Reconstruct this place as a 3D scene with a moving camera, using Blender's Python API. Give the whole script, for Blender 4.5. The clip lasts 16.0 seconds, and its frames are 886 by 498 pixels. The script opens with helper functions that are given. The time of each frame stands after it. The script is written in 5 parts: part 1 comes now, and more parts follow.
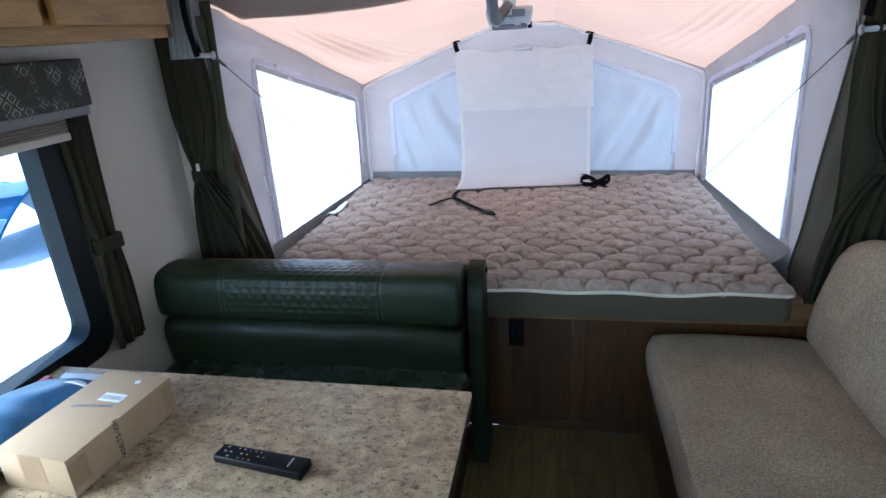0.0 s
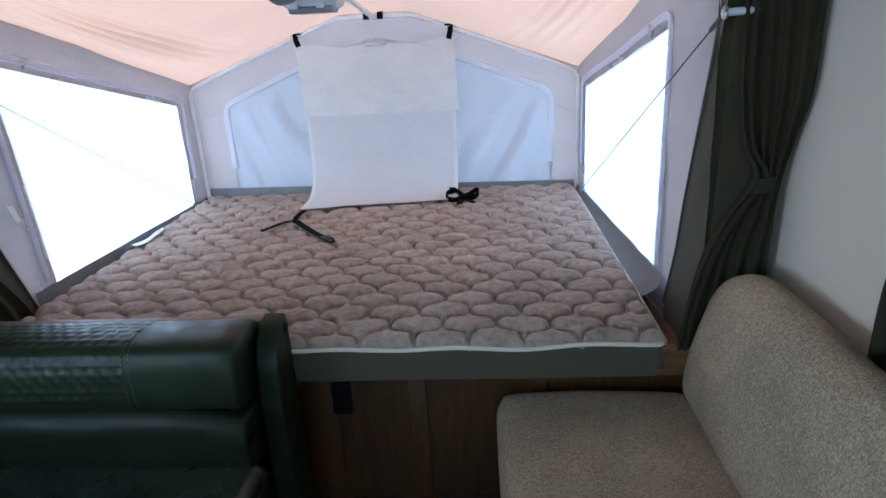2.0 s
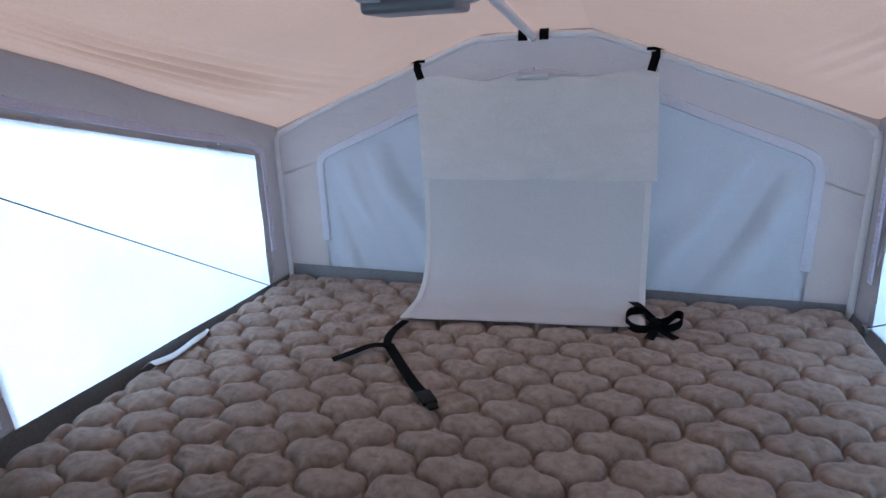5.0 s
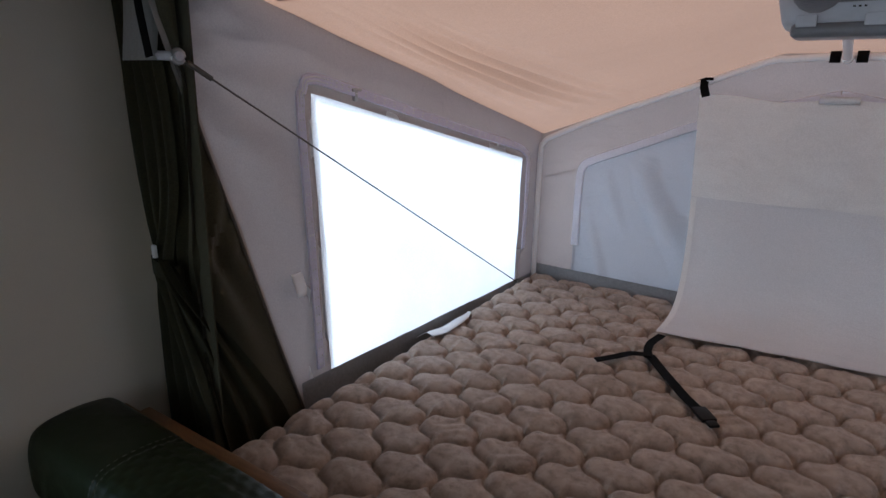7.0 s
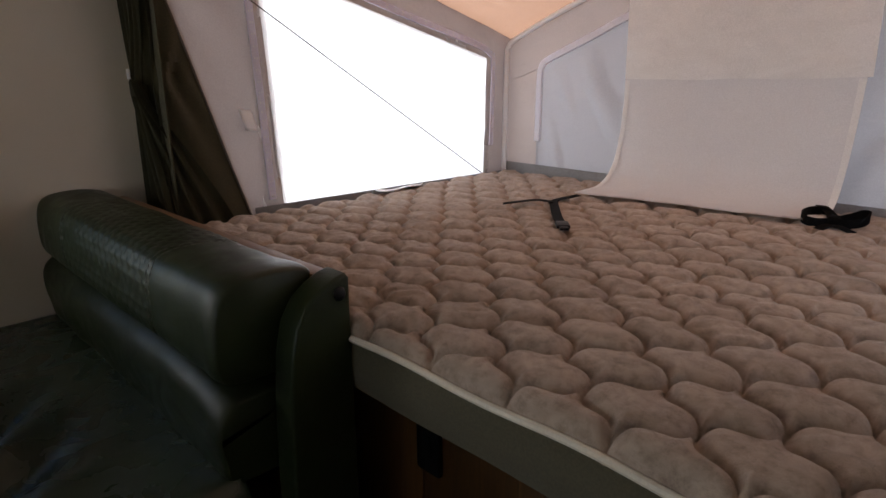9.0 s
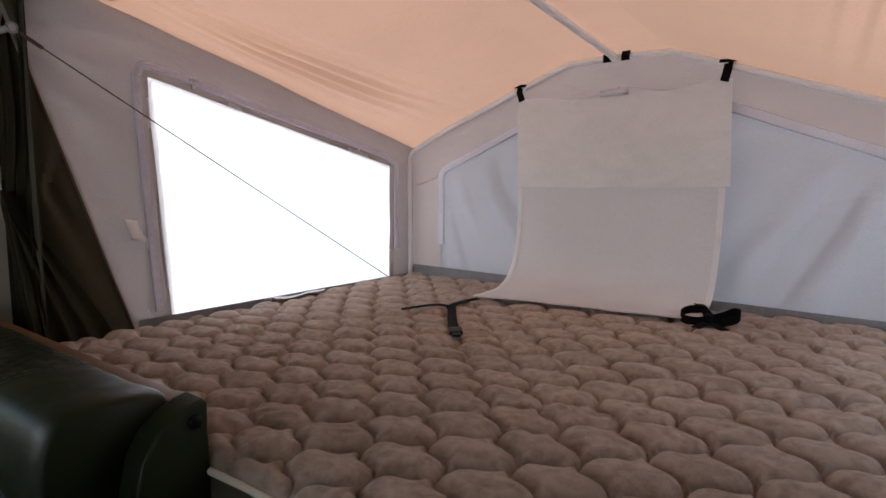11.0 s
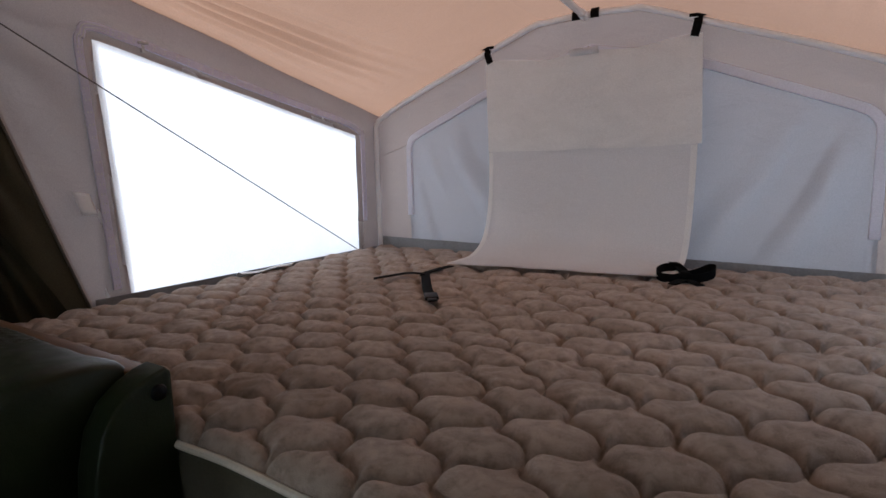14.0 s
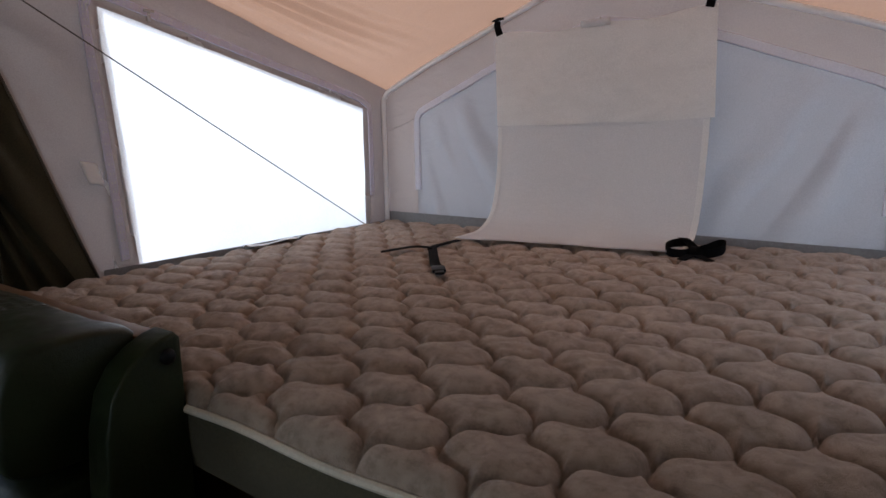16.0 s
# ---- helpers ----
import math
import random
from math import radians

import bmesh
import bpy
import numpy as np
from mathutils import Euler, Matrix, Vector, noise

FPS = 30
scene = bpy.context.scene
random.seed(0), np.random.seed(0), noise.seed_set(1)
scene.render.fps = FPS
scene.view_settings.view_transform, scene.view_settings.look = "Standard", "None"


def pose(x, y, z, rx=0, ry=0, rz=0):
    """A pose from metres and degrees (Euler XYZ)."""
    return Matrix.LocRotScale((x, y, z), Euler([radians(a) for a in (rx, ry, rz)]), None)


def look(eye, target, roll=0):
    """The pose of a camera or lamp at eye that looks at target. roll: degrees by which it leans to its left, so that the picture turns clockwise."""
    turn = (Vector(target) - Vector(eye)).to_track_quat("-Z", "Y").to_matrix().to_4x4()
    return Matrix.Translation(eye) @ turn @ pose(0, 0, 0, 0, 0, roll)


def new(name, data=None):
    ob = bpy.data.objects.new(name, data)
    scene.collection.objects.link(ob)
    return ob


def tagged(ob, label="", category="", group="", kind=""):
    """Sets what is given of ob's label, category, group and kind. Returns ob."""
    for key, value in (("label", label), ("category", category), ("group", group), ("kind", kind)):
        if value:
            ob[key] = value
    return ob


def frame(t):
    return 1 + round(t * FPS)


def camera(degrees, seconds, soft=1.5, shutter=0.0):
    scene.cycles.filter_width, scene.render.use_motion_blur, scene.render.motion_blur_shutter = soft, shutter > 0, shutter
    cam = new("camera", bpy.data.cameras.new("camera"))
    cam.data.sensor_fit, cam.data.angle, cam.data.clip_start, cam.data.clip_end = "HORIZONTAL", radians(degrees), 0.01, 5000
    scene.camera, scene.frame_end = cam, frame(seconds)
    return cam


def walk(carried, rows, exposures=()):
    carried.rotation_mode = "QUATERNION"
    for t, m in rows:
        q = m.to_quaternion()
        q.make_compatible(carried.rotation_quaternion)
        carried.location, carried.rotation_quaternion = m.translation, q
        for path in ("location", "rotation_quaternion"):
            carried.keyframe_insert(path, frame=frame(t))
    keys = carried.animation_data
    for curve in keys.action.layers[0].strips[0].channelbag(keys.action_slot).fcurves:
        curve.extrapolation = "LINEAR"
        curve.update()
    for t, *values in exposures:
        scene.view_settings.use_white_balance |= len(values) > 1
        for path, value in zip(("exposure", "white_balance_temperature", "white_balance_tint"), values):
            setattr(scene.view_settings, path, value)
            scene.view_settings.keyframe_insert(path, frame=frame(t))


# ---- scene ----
cam = camera(74.2, 16.0)
PATH = [
    (0, (0.191, -1.943, 1.531), (-0.192, -0.111, 0.826), -3.8),
    (0.5, (0.249, -1.878, 1.526), (-0.1, -0.04, 0.818), -3.7),
    (1, (0.442, -1.646, 1.464), (0.133, 0.201, 0.76), -3.9),
    (1.5, (0.555, -1.572, 1.472), (0.334, 0.284, 0.761), -3.7),
    (2, (0.474, -1.429, 1.459), (0.341, 0.435, 0.747), -3.2),
    (2.5, (0.412, -1.29, 1.467), (0.295, 0.578, 0.759), -3.0),
    (3, (0.506, -1.001, 1.431), (0.336, 0.866, 0.733), -3.4),
    (5.5, (0.155, -0.407, 1.462), (-0.611, 1.35, 0.889), -1.8),
    (6, (0.055, -0.463, 1.489), (-0.906, 1.199, 0.929), -1.1),
    (6.5, (0.084, -0.617, 1.49), (-0.937, 1.008, 0.929), -0.6),
    (7, (0.042, -0.632, 1.458), (-1.041, 0.951, 0.894), 0.3),
    (7.5, (0.001, -0.655, 1.279), (-1.154, 0.881, 0.724), 0.1),
    (8, (0.053, -0.625, 1.095), (-1.256, 0.763, 0.495), 0.2),
    (8.5, (0.463, -0.658, 1.011), (-0.892, 0.69, 0.422), -0.1),
    (9, (0.717, -0.614, 1.081), (-0.629, 0.756, 0.524), -0.5),
    (9.5, (0.761, -0.541, 1.095), (-0.554, 0.904, 0.666), -0.5),
    (10, (0.795, -0.548, 1.123), (-0.48, 0.963, 0.825), -0.1),
    (12.5, (0.754, -0.508, 1.066), (-0.402, 1.109, 0.846), -0.9),
    (13, (0.749, -0.505, 1.055), (-0.393, 1.117, 0.8), -1.5),
    (13.5, (0.74, -0.502, 1.051), (-0.386, 1.126, 0.763), -1.7),
    (14, (0.744, -0.51, 1.057), (-0.369, 1.124, 0.751), -1.9),
    (14.5, (0.749, -0.509, 1.06), (-0.353, 1.129, 0.741), -2.1),
    (15, (0.752, -0.501, 1.051), (-0.351, 1.135, 0.72), -2.3),
    (15.5, (0.743, -0.507, 1.042), (-0.358, 1.126, 0.697), -2.1),
    (16, (0.737, -0.509, 1.039), (-0.387, 1.102, 0.664), -1.5),
]
EXPOSURE = [(0.0, 2.20, 4840, 3), (1.0, 2.22, 4840, 3), (2.0, 2.02, 4840, 3), (2.5, 2.03, 4840, 3), (3.0, 2.16, 4840, 3), (5.5, 1.0, 4690, 2), (7.0, 0.98, 5550, 7), (8.5, 1.3, 6600, 12), (9.0, 1.36, 6780, 14), (10.0, 1.38, 6700, 14), (12.5, 0.95, 6060, 11), (16.0, 0.92, 6120, 11)]
walk(cam, [(t, look(eye, target, roll)) for t, eye, target, roll in PATH], EXPOSURE)

# ---- world and sun ----
SUN_EL, SUN_AZ = 56.0, 13.0  # degrees; azimuth from +y towards -x
world = bpy.data.worlds.new("world")
scene.world = world
world.use_nodes = True
wn = world.node_tree
sky = wn.nodes.new("ShaderNodeTexSky")
sky.sky_type, sky.sun_disc = "NISHITA", False
sky.sun_elevation, sky.sun_rotation = radians(SUN_EL), radians(-SUN_AZ)
wn.links.new(sky.outputs[0], wn.nodes["Background"].inputs[0])
wn.nodes["Background"].inputs[1].default_value = 0.15
sun = new("sun", bpy.data.lights.new("sun", "SUN"))
sun.data.energy, sun.data.angle, sun.data.color = 3.4, radians(0.5), (1.0, 0.95, 0.88)
ca, sa, ce, se = math.cos(radians(SUN_AZ)), math.sin(radians(SUN_AZ)), math.cos(radians(SUN_EL)), math.sin(radians(SUN_EL))
sun.matrix_world = look((-sa * ce * 30, ca * ce * 30, se * 30), (0, 0, 0))

# Fill lamp added at the unseen rear to brighten the trailer interior.
rear = new("rear_fill", bpy.data.lights.new("rear_fill", "AREA"))
rear.data.shape, rear.data.size, rear.data.size_y = "RECTANGLE", 1.9, 0.9
rear.data.energy, rear.data.color = 0.95, (1.0, 0.87, 0.69)
rear.matrix_world = look((0, -3.63, 1.2), (0, 0, 1.2))

# Fill lamp added in the left window's out-of-view part, boosting its daylight.
side = new("side_window_fill", bpy.data.lights.new("side_window_fill", "AREA"))
side.data.shape, side.data.size, side.data.size_y = "RECTANGLE", 0.5, 0.5
side.data.energy, side.data.color = 3.0, (1.0, 0.98, 0.95)
side.matrix_world = look((-1.215, -1.43, 1.02), (0, -1.35, 0.75))

# ---- materials ----
def nodes_of(name):
    m = bpy.data.materials.new(name)
    m.use_nodes = True
    return m, m.node_tree, m.node_tree.nodes["Principled BSDF"]


def coords(nt, scale=(1, 1, 1), world_space=True):
    if world_space:
        src = nt.nodes.new("ShaderNodeNewGeometry").outputs["Position"]
    else:
        src = nt.nodes.new("ShaderNodeTexCoord").outputs["Object"]
    mp = nt.nodes.new("ShaderNodeMapping")
    mp.inputs["Scale"].default_value = scale
    nt.links.new(src, mp.inputs["Vector"])
    return mp.outputs[0]


def noise_tex(nt, vec, scale, detail=4.0, rough=0.55, distortion=0.0):
    n = nt.nodes.new("ShaderNodeTexNoise")
    n.inputs["Scale"].default_value, n.inputs["Detail"].default_value = scale, detail
    n.inputs["Roughness"].default_value, n.inputs["Distortion"].default_value = rough, distortion
    nt.links.new(vec, n.inputs["Vector"])
    return n.outputs["Fac"]


def ramp(nt, fac, stops):
    r = nt.nodes.new("ShaderNodeValToRGB")
    el = r.color_ramp.elements
    while len(el) < len(stops):
        el.new(0.5)
    for e, (p, c) in zip(el, stops):
        e.position, e.color = p, (*c, 1)
    nt.links.new(fac, r.inputs[0])
    return r.outputs[0]


def mixed(nt, fac, a, b, kind="MIX"):
    m = nt.nodes.new("ShaderNodeMix")
    m.data_type, m.blend_type = "RGBA", kind
    for sock, v in ((m.inputs[0], fac), (m.inputs[6], a), (m.inputs[7], b)):
        if hasattr(v, "is_linked"):
            nt.links.new(v, sock)
        elif isinstance(v, tuple):
            sock.default_value = (*v, 1)
        else:
            sock.default_value = v
    return m.outputs[2]


def bumped(nt, height, strength, distance, onto):
    b = nt.nodes.new("ShaderNodeBump")
    b.inputs["Strength"].default_value, b.inputs["Distance"].default_value = strength, distance
    nt.links.new(height, b.inputs["Height"])
    nt.links.new(b.outputs[0], onto)


def shade(c, k):
    return tuple(min(1.0, v * k) for v in c)


def surface(name, color, rough=0.6, metal=0.0, big=3.0, fine=120.0, vary=0.25, bump=0.15, depth=0.001, stretch=(1, 1, 1), sheen=0.0, coat=0.0):
    """A plain material with blotches at one scale and grain at another."""
    m, nt, p = nodes_of(name)
    v = coords(nt, stretch)
    a = noise_tex(nt, v, big, 5)
    b = noise_tex(nt, v, fine, 3)
    c1 = ramp(nt, a, [(0.3, shade(color, 1 - vary)), (0.7, shade(color, 1 + vary * 0.6))])
    c2 = ramp(nt, b, [(0.3, (1 - vary, 1 - vary, 1 - vary)), (0.7, (1, 1, 1))])
    nt.links.new(mixed(nt, 1.0, c1, c2, "MULTIPLY"), p.inputs["Base Color"])
    nt.links.new(ramp(nt, a, [(0.2, (rough * 0.85,) * 3), (0.8, (min(1, rough * 1.15),) * 3)]), p.inputs["Roughness"])
    p.inputs["Metallic"].default_value = metal
    p.inputs["Sheen Weight"].default_value, p.inputs["Coat Weight"].default_value = sheen, coat
    if bump:
        bumped(nt, b, bump, depth, p.inputs["Normal"])
    return m


def weave(nt, scale):
    """Crossed threads as a height."""
    out = []
    for d in ("X", "Y", "Z"):
        w = nt.nodes.new("ShaderNodeTexWave")
        w.bands_direction = d
        w.inputs["Scale"].default_value, w.inputs["Distortion"].default_value = scale, 0.6
        nt.links.new(coords(nt), w.inputs["Vector"])
        out.append(w.outputs["Fac"])
    return mixed(nt, 0.5, mixed(nt, 0.5, out[0], out[1]), out[2])


def woven(name, color, rough=0.9, scale=160, vary=0.2, bump=0.4, fleck=None, sheen=0.2):
    m, nt, p = nodes_of(name)
    v = coords(nt)
    a, b = noise_tex(nt, v, 4, 5), noise_tex(nt, v, 260, 2)
    c = ramp(nt, a, [(0.3, shade(color, 1 - vary)), (0.7, shade(color, 1 + vary * 0.5))])
    c = mixed(nt, 1.0, c, ramp(nt, b, [(0.35, shade((1, 1, 1), 1 - vary * 1.6)), (0.65, (1, 1, 1))]), "MULTIPLY")
    if fleck:
        f = noise_tex(nt, coords(nt, (1, 1.8, 1)), 95, 5, 0.8)
        c = mixed(nt, ramp(nt, f, [(0.48, (0, 0, 0)), (0.60, (0.7, 0.7, 0.7))]), c, fleck)
        c = mixed(nt, ramp(nt, noise_tex(nt, coords(nt, (1.6, 1, 1)), 120, 4, 0.8), [(0.54, (0, 0, 0)), (0.66, (0.42, 0.42, 0.42))]), c, shade(color, 1.45))
    nt.links.new(c, p.inputs["Base Color"])
    p.inputs["Roughness"].default_value, p.inputs["Sheen Weight"].default_value = rough, sheen
    bumped(nt, weave(nt, scale), bump, 0.0008, p.inputs["Normal"])
    return m


def canvas(name, color, through_color, share, vary=0.1, stain=0.0, stain_color=(0.4, 0.3, 0.25)):
    """Cloth that lets part of the light through."""
    m, nt, p = nodes_of(name)
    nt.nodes.remove(p)
    v = coords(nt)
    a = noise_tex(nt, v, 2.5, 5)
    b = noise_tex(nt, v, 300, 2)
    k = ramp(nt, a, [(0.3, (1 - vary,) * 3), (0.7, (1, 1, 1))])
    k = mixed(nt, 1.0, k, ramp(nt, b, [(0.35, (0.9, 0.9, 0.9)), (0.65, (1, 1, 1))]), "MULTIPLY")
    if stain:
        s = ramp(nt, noise_tex(nt, coords(nt, (1, 1, 2)), 5, 6, 0.6, 0.6), [(0.42, (1, 1, 1)), (0.80, shade((1, 1, 1), 1 - stain))])
        k = mixed(nt, 1.0, k, s, "MULTIPLY")
    d, t = nt.nodes.new("ShaderNodeBsdfDiffuse"), nt.nodes.new("ShaderNodeBsdfTranslucent")
    nt.links.new(mixed(nt, 1.0, k, color, "MULTIPLY"), d.inputs[0])
    nt.links.new(mixed(nt, 1.0, k, through_color, "MULTIPLY"), t.inputs[0])
    bumped(nt, noise_tex(nt, coords(nt, (0.7, 1, 1.5)), 8, 4, 0.5, 0.6), 0.5, 0.016, d.inputs["Normal"])
    mx = nt.nodes.new("ShaderNodeMixShader")
    mx.inputs[0].default_value = share
    nt.links.new(d.outputs[0], mx.inputs[1])
    nt.links.new(t.outputs[0], mx.inputs[2])
    nt.links.new(mx.outputs[0], nt.nodes["Material Output"].inputs[0])
    return m


def wood(name, dark, light, axis=(1, 1, 1), rough=0.45, scale=6.0):
    m, nt, p = nodes_of(name)
    v = coords(nt, axis)
    g = noise_tex(nt, v, scale, 8, 0.6, 1.2)
    f = noise_tex(nt, coords(nt, shade3(axis, 6)), scale * 3, 4)
    c = ramp(nt, g, [(0.25, dark), (0.5, tuple((a + b) / 2 for a, b in zip(dark, light))), (0.75, light)])
    c = mixed(nt, 1.0, c, ramp(nt, f, [(0.3, (0.7, 0.7, 0.7)), (0.6, (1, 1, 1))]), "MULTIPLY")
    info = nt.nodes.new("ShaderNodeObjectInfo")
    c = mixed(nt, 1.0, c, ramp(nt, info.outputs["Random"], [(0.0, (0.75, 0.75, 0.75)), (1.0, (1, 1, 1))]), "MULTIPLY")
    nt.links.new(c, p.inputs["Base Color"])
    p.inputs["Roughness"].default_value = rough
    bumped(nt, f, 0.15, 0.0006, p.inputs["Normal"])
    return m


def shade3(c, k):
    return tuple(v * k for v in c)


def leather(name, color, rough=0.40):
    m, nt, p = nodes_of(name)
    v = coords(nt)
    a, w = noise_tex(nt, v, 5, 5), noise_tex(nt, v, 14, 3, 0.5, 1.0)
    pore = noise_tex(nt, v, 600, 2)
    nt.links.new(ramp(nt, a, [(0.3, shade(color, 0.75)), (0.7, shade(color, 1.2))]), p.inputs["Base Color"])
    nt.links.new(ramp(nt, w, [(0.3, (rough * 0.8,) * 3), (0.7, (rough * 1.3,) * 3)]), p.inputs["Roughness"])
    w2 = noise_tex(nt, coords(nt, (1.0, 1.6, 1.6)), 38, 4, 0.6, 1.5)
    p.inputs["Specular IOR Level"].default_value = 0.25
    h = mixed(nt, 0.2, mixed(nt, 0.4, w, w2), pore)
    bumped(nt, h, 0.5, 0.004, p.inputs["Normal"])
    return m


def velour(name, color):
    m, nt, p = nodes_of(name)
    v = coords(nt)
    a, b, c0 = noise_tex(nt, v, 2.2, 5), noise_tex(nt, v, 45, 5, 0.7), noise_tex(nt, coords(nt, (1, 2.5, 1)), 500, 2)
    c = ramp(nt, a, [(0.3, shade(color, 0.88)), (0.7, shade(color, 1.08))])
    c = mixed(nt, 1.0, c, ramp(nt, b, [(0.30, (0.60, 0.59, 0.58)), (0.54, (1, 1, 1))]), "MULTIPLY")
    nap = noise_tex(nt, coords(nt, (1, 1.6, 1)), 17, 3, 0.5, 1.2)
    c = mixed(nt, 1.0, c, ramp(nt, nap, [(0.36, (0.82, 0.81, 0.80)), (0.60, (1, 1, 1))]), "MULTIPLY")
    stain = noise_tex(nt, coords(nt, (1, 1.3, 1)), 6.5, 6, 0.62, 0.8)
    c = mixed(nt, 1.0, c, ramp(nt, stain, [(0.50, (1, 1, 1)), (0.72, (0.80, 0.77, 0.73))]), "MULTIPLY")
    nt.links.new(c, p.inputs["Base Color"])
    p.inputs["Roughness"].default_value, p.inputs["Sheen Weight"].default_value = 0.95, 0.14
    p.inputs["Sheen Roughness"].default_value = 0.5
    bumped(nt, mixed(nt, 0.35, b, c0), 0.85, 0.005, p.inputs["Normal"])
    return m


def laminate(name):
    m, nt, p = nodes_of(name)
    v = coords(nt)
    a, b = noise_tex(nt, coords(nt, (0.8, 1.3, 1)), 16, 8, 0.65, 0.8), noise_tex(nt, v, 30, 8, 0.75, 0.6)
    c = ramp(nt, a, [(0.3, (0.10, 0.06, 0.030)), (0.45, (0.30, 0.20, 0.105)), (0.55, (0.50, 0.365, 0.200)), (0.7, (0.61, 0.455, 0.275))])
    c = mixed(nt, 0.6, c, ramp(nt, b, [(0.34, (0.08, 0.06, 0.05)), (0.5, (0.36, 0.27, 0.165)), (0.68, (0.56, 0.43, 0.275))]))
    sp = nt.nodes.new("ShaderNodeTexVoronoi")
    sp.inputs["Scale"].default_value = 130
    nt.links.new(v, sp.inputs["Vector"])
    c = mixed(nt, ramp(nt, sp.outputs["Distance"], [(0.12, (0.85, 0.85, 0.85)), (0.24, (0, 0, 0))]), c, (0.07, 0.05, 0.04))
    for scale, lo, tint in ((62, 0.62, (0.055, 0.038, 0.028)), (75, 0.67, (0.62, 0.475, 0.32))):
        g = noise_tex(nt, coords(nt, (1, 1.35, 1)), scale, 4, 0.7, 0.4)
        c = mixed(nt, ramp(nt, g, [(lo - 0.05, (0, 0, 0)), (lo, (0.8, 0.8, 0.8))]), c, tint)
    nt.links.new(c, p.inputs["Base Color"])
    p.inputs["Roughness"].default_value = 0.42
    bumped(nt, b, 0.1, 0.0005, p.inputs["Normal"])
    return m


def glass(name):
    m, nt, p = nodes_of(name)
    nt.nodes.remove(p)
    t, g, mx = (nt.nodes.new(k) for k in ("ShaderNodeBsdfTransparent", "ShaderNodeBsdfGlossy", "ShaderNodeMixShader"))
    t.inputs[0].default_value, g.inputs["Roughness"].default_value = (0.9, 0.94, 0.95, 1), 0.02
    mx.inputs[0].default_value = 0.07
    nt.links.new(t.outputs[0], mx.inputs[1])
    nt.links.new(g.outputs[0], mx.inputs[2])
    nt.links.new(mx.outputs[0], nt.nodes["Material Output"].inputs[0])
    return m


def diamonds(name):
    """Dark cloth with small light lozenges in slanting groups."""
    m, nt, p = nodes_of(name)
    v = coords(nt, (0, 1, 1))
    rot = nt.nodes.new("ShaderNodeMapping")
    rot.inputs["Rotation"].default_value, rot.inputs["Scale"].default_value = (radians(45), 0, 0), (1, 36, 36)
    nt.links.new(v, rot.inputs["Vector"])
    fr = nt.nodes.new("ShaderNodeVectorMath")
    fr.operation = "FRACTION"
    nt.links.new(rot.outputs[0], fr.inputs[0])
    sub = nt.nodes.new("ShaderNodeVectorMath")
    sub.operation = "SUBTRACT"
    sub.inputs[1].default_value = (0, 0.5, 0.5)
    nt.links.new(fr.outputs[0], sub.inputs[0])
    ab = nt.nodes.new("ShaderNodeVectorMath")
    ab.operation = "ABSOLUTE"
    nt.links.new(sub.outputs[0], ab.inputs[0])
    sp = nt.nodes.new("ShaderNodeSeparateXYZ")
    nt.links.new(ab.outputs[0], sp.inputs[0])
    mx = nt.nodes.new("ShaderNodeMath")
    mx.operation = "MAXIMUM"
    nt.links.new(sp.outputs[1], mx.inputs[0])
    nt.links.new(sp.outputs[2], mx.inputs[1])
    ringc = ramp(nt, mx.outputs[0], [(0.0, (1, 1, 1)), (0.10, (0, 0, 0)), (0.22, (0, 0, 0)), (0.26, (1, 1, 1)), (0.38, (1, 1, 1)), (0.42, (0, 0, 0))])
    patch = ramp(nt, noise_tex(nt, v, 14, 2), [(0.50, (0, 0, 0)), (0.60, (1, 1, 1))])
    f = mixed(nt, 1.0, ringc, patch, "MULTIPLY")
    grain = noise_tex(nt, coords(nt), 250, 2)
    base = ramp(nt, grain, [(0.3, (0.035, 0.034, 0.028)), (0.7, (0.065, 0.062, 0.05))])
    nt.links.new(mixed(nt, f, base, (0.30, 0.29, 0.24)), p.inputs["Base Color"])
    p.inputs["Roughness"].default_value = 0.85
    bumped(nt, grain, 0.3, 0.0008, p.inputs["Normal"])
    return m


M_ROOF = canvas("roof_canvas", (0.70, 0.54, 0.43), (0.29, 0.172, 0.114), 0.58, 0.08)
M_TENT = canvas("tent_canvas", (0.52, 0.462, 0.428), (0.43, 0.37, 0.355), 0.13, 0.12)
M_FLAP = canvas("flap_canvas", (0.51, 0.512, 0.535), (0.47, 0.49, 0.54), 0.09, 0.08)
M_SHEET = canvas("window_sheet", (0.85, 0.86, 0.86), (0.97, 0.96, 0.93), 0.92, 0.14)
M_HEM = canvas("sheet_hem", (0.85, 0.83, 0.81), (0.92, 0.90, 0.89), 0.82, 0.08)
M_CLOTH = canvas("white_cloth", (0.80, 0.80, 0.81), (0.75, 0.75, 0.78), 0.16, 0.06)
M_CLOTH2 = canvas("white_cloth_upper", (0.92, 0.92, 0.91), (0.8, 0.8, 0.8), 0.16, 0.06, 0.11)
M_NET = canvas("white_net", (0.50, 0.49, 0.47), (0.5, 0.5, 0.5), 0.4, 0.15)
M_ZIP = canvas("white_binding", (0.82, 0.79, 0.93), (0.82, 0.80, 0.95), 0.18, 0.1)
M_ZIP2 = canvas("end_binding", (0.92, 0.92, 1.0), (0.88, 0.88, 1.0), 0.20, 0.1)
M_BAND = surface("grey_vinyl", (0.25, 0.25, 0.255), 0.55, vary=0.2)
M_POLE = surface("white_pole", (0.84, 0.84, 0.85), 0.35, vary=0.06, bump=0.03)
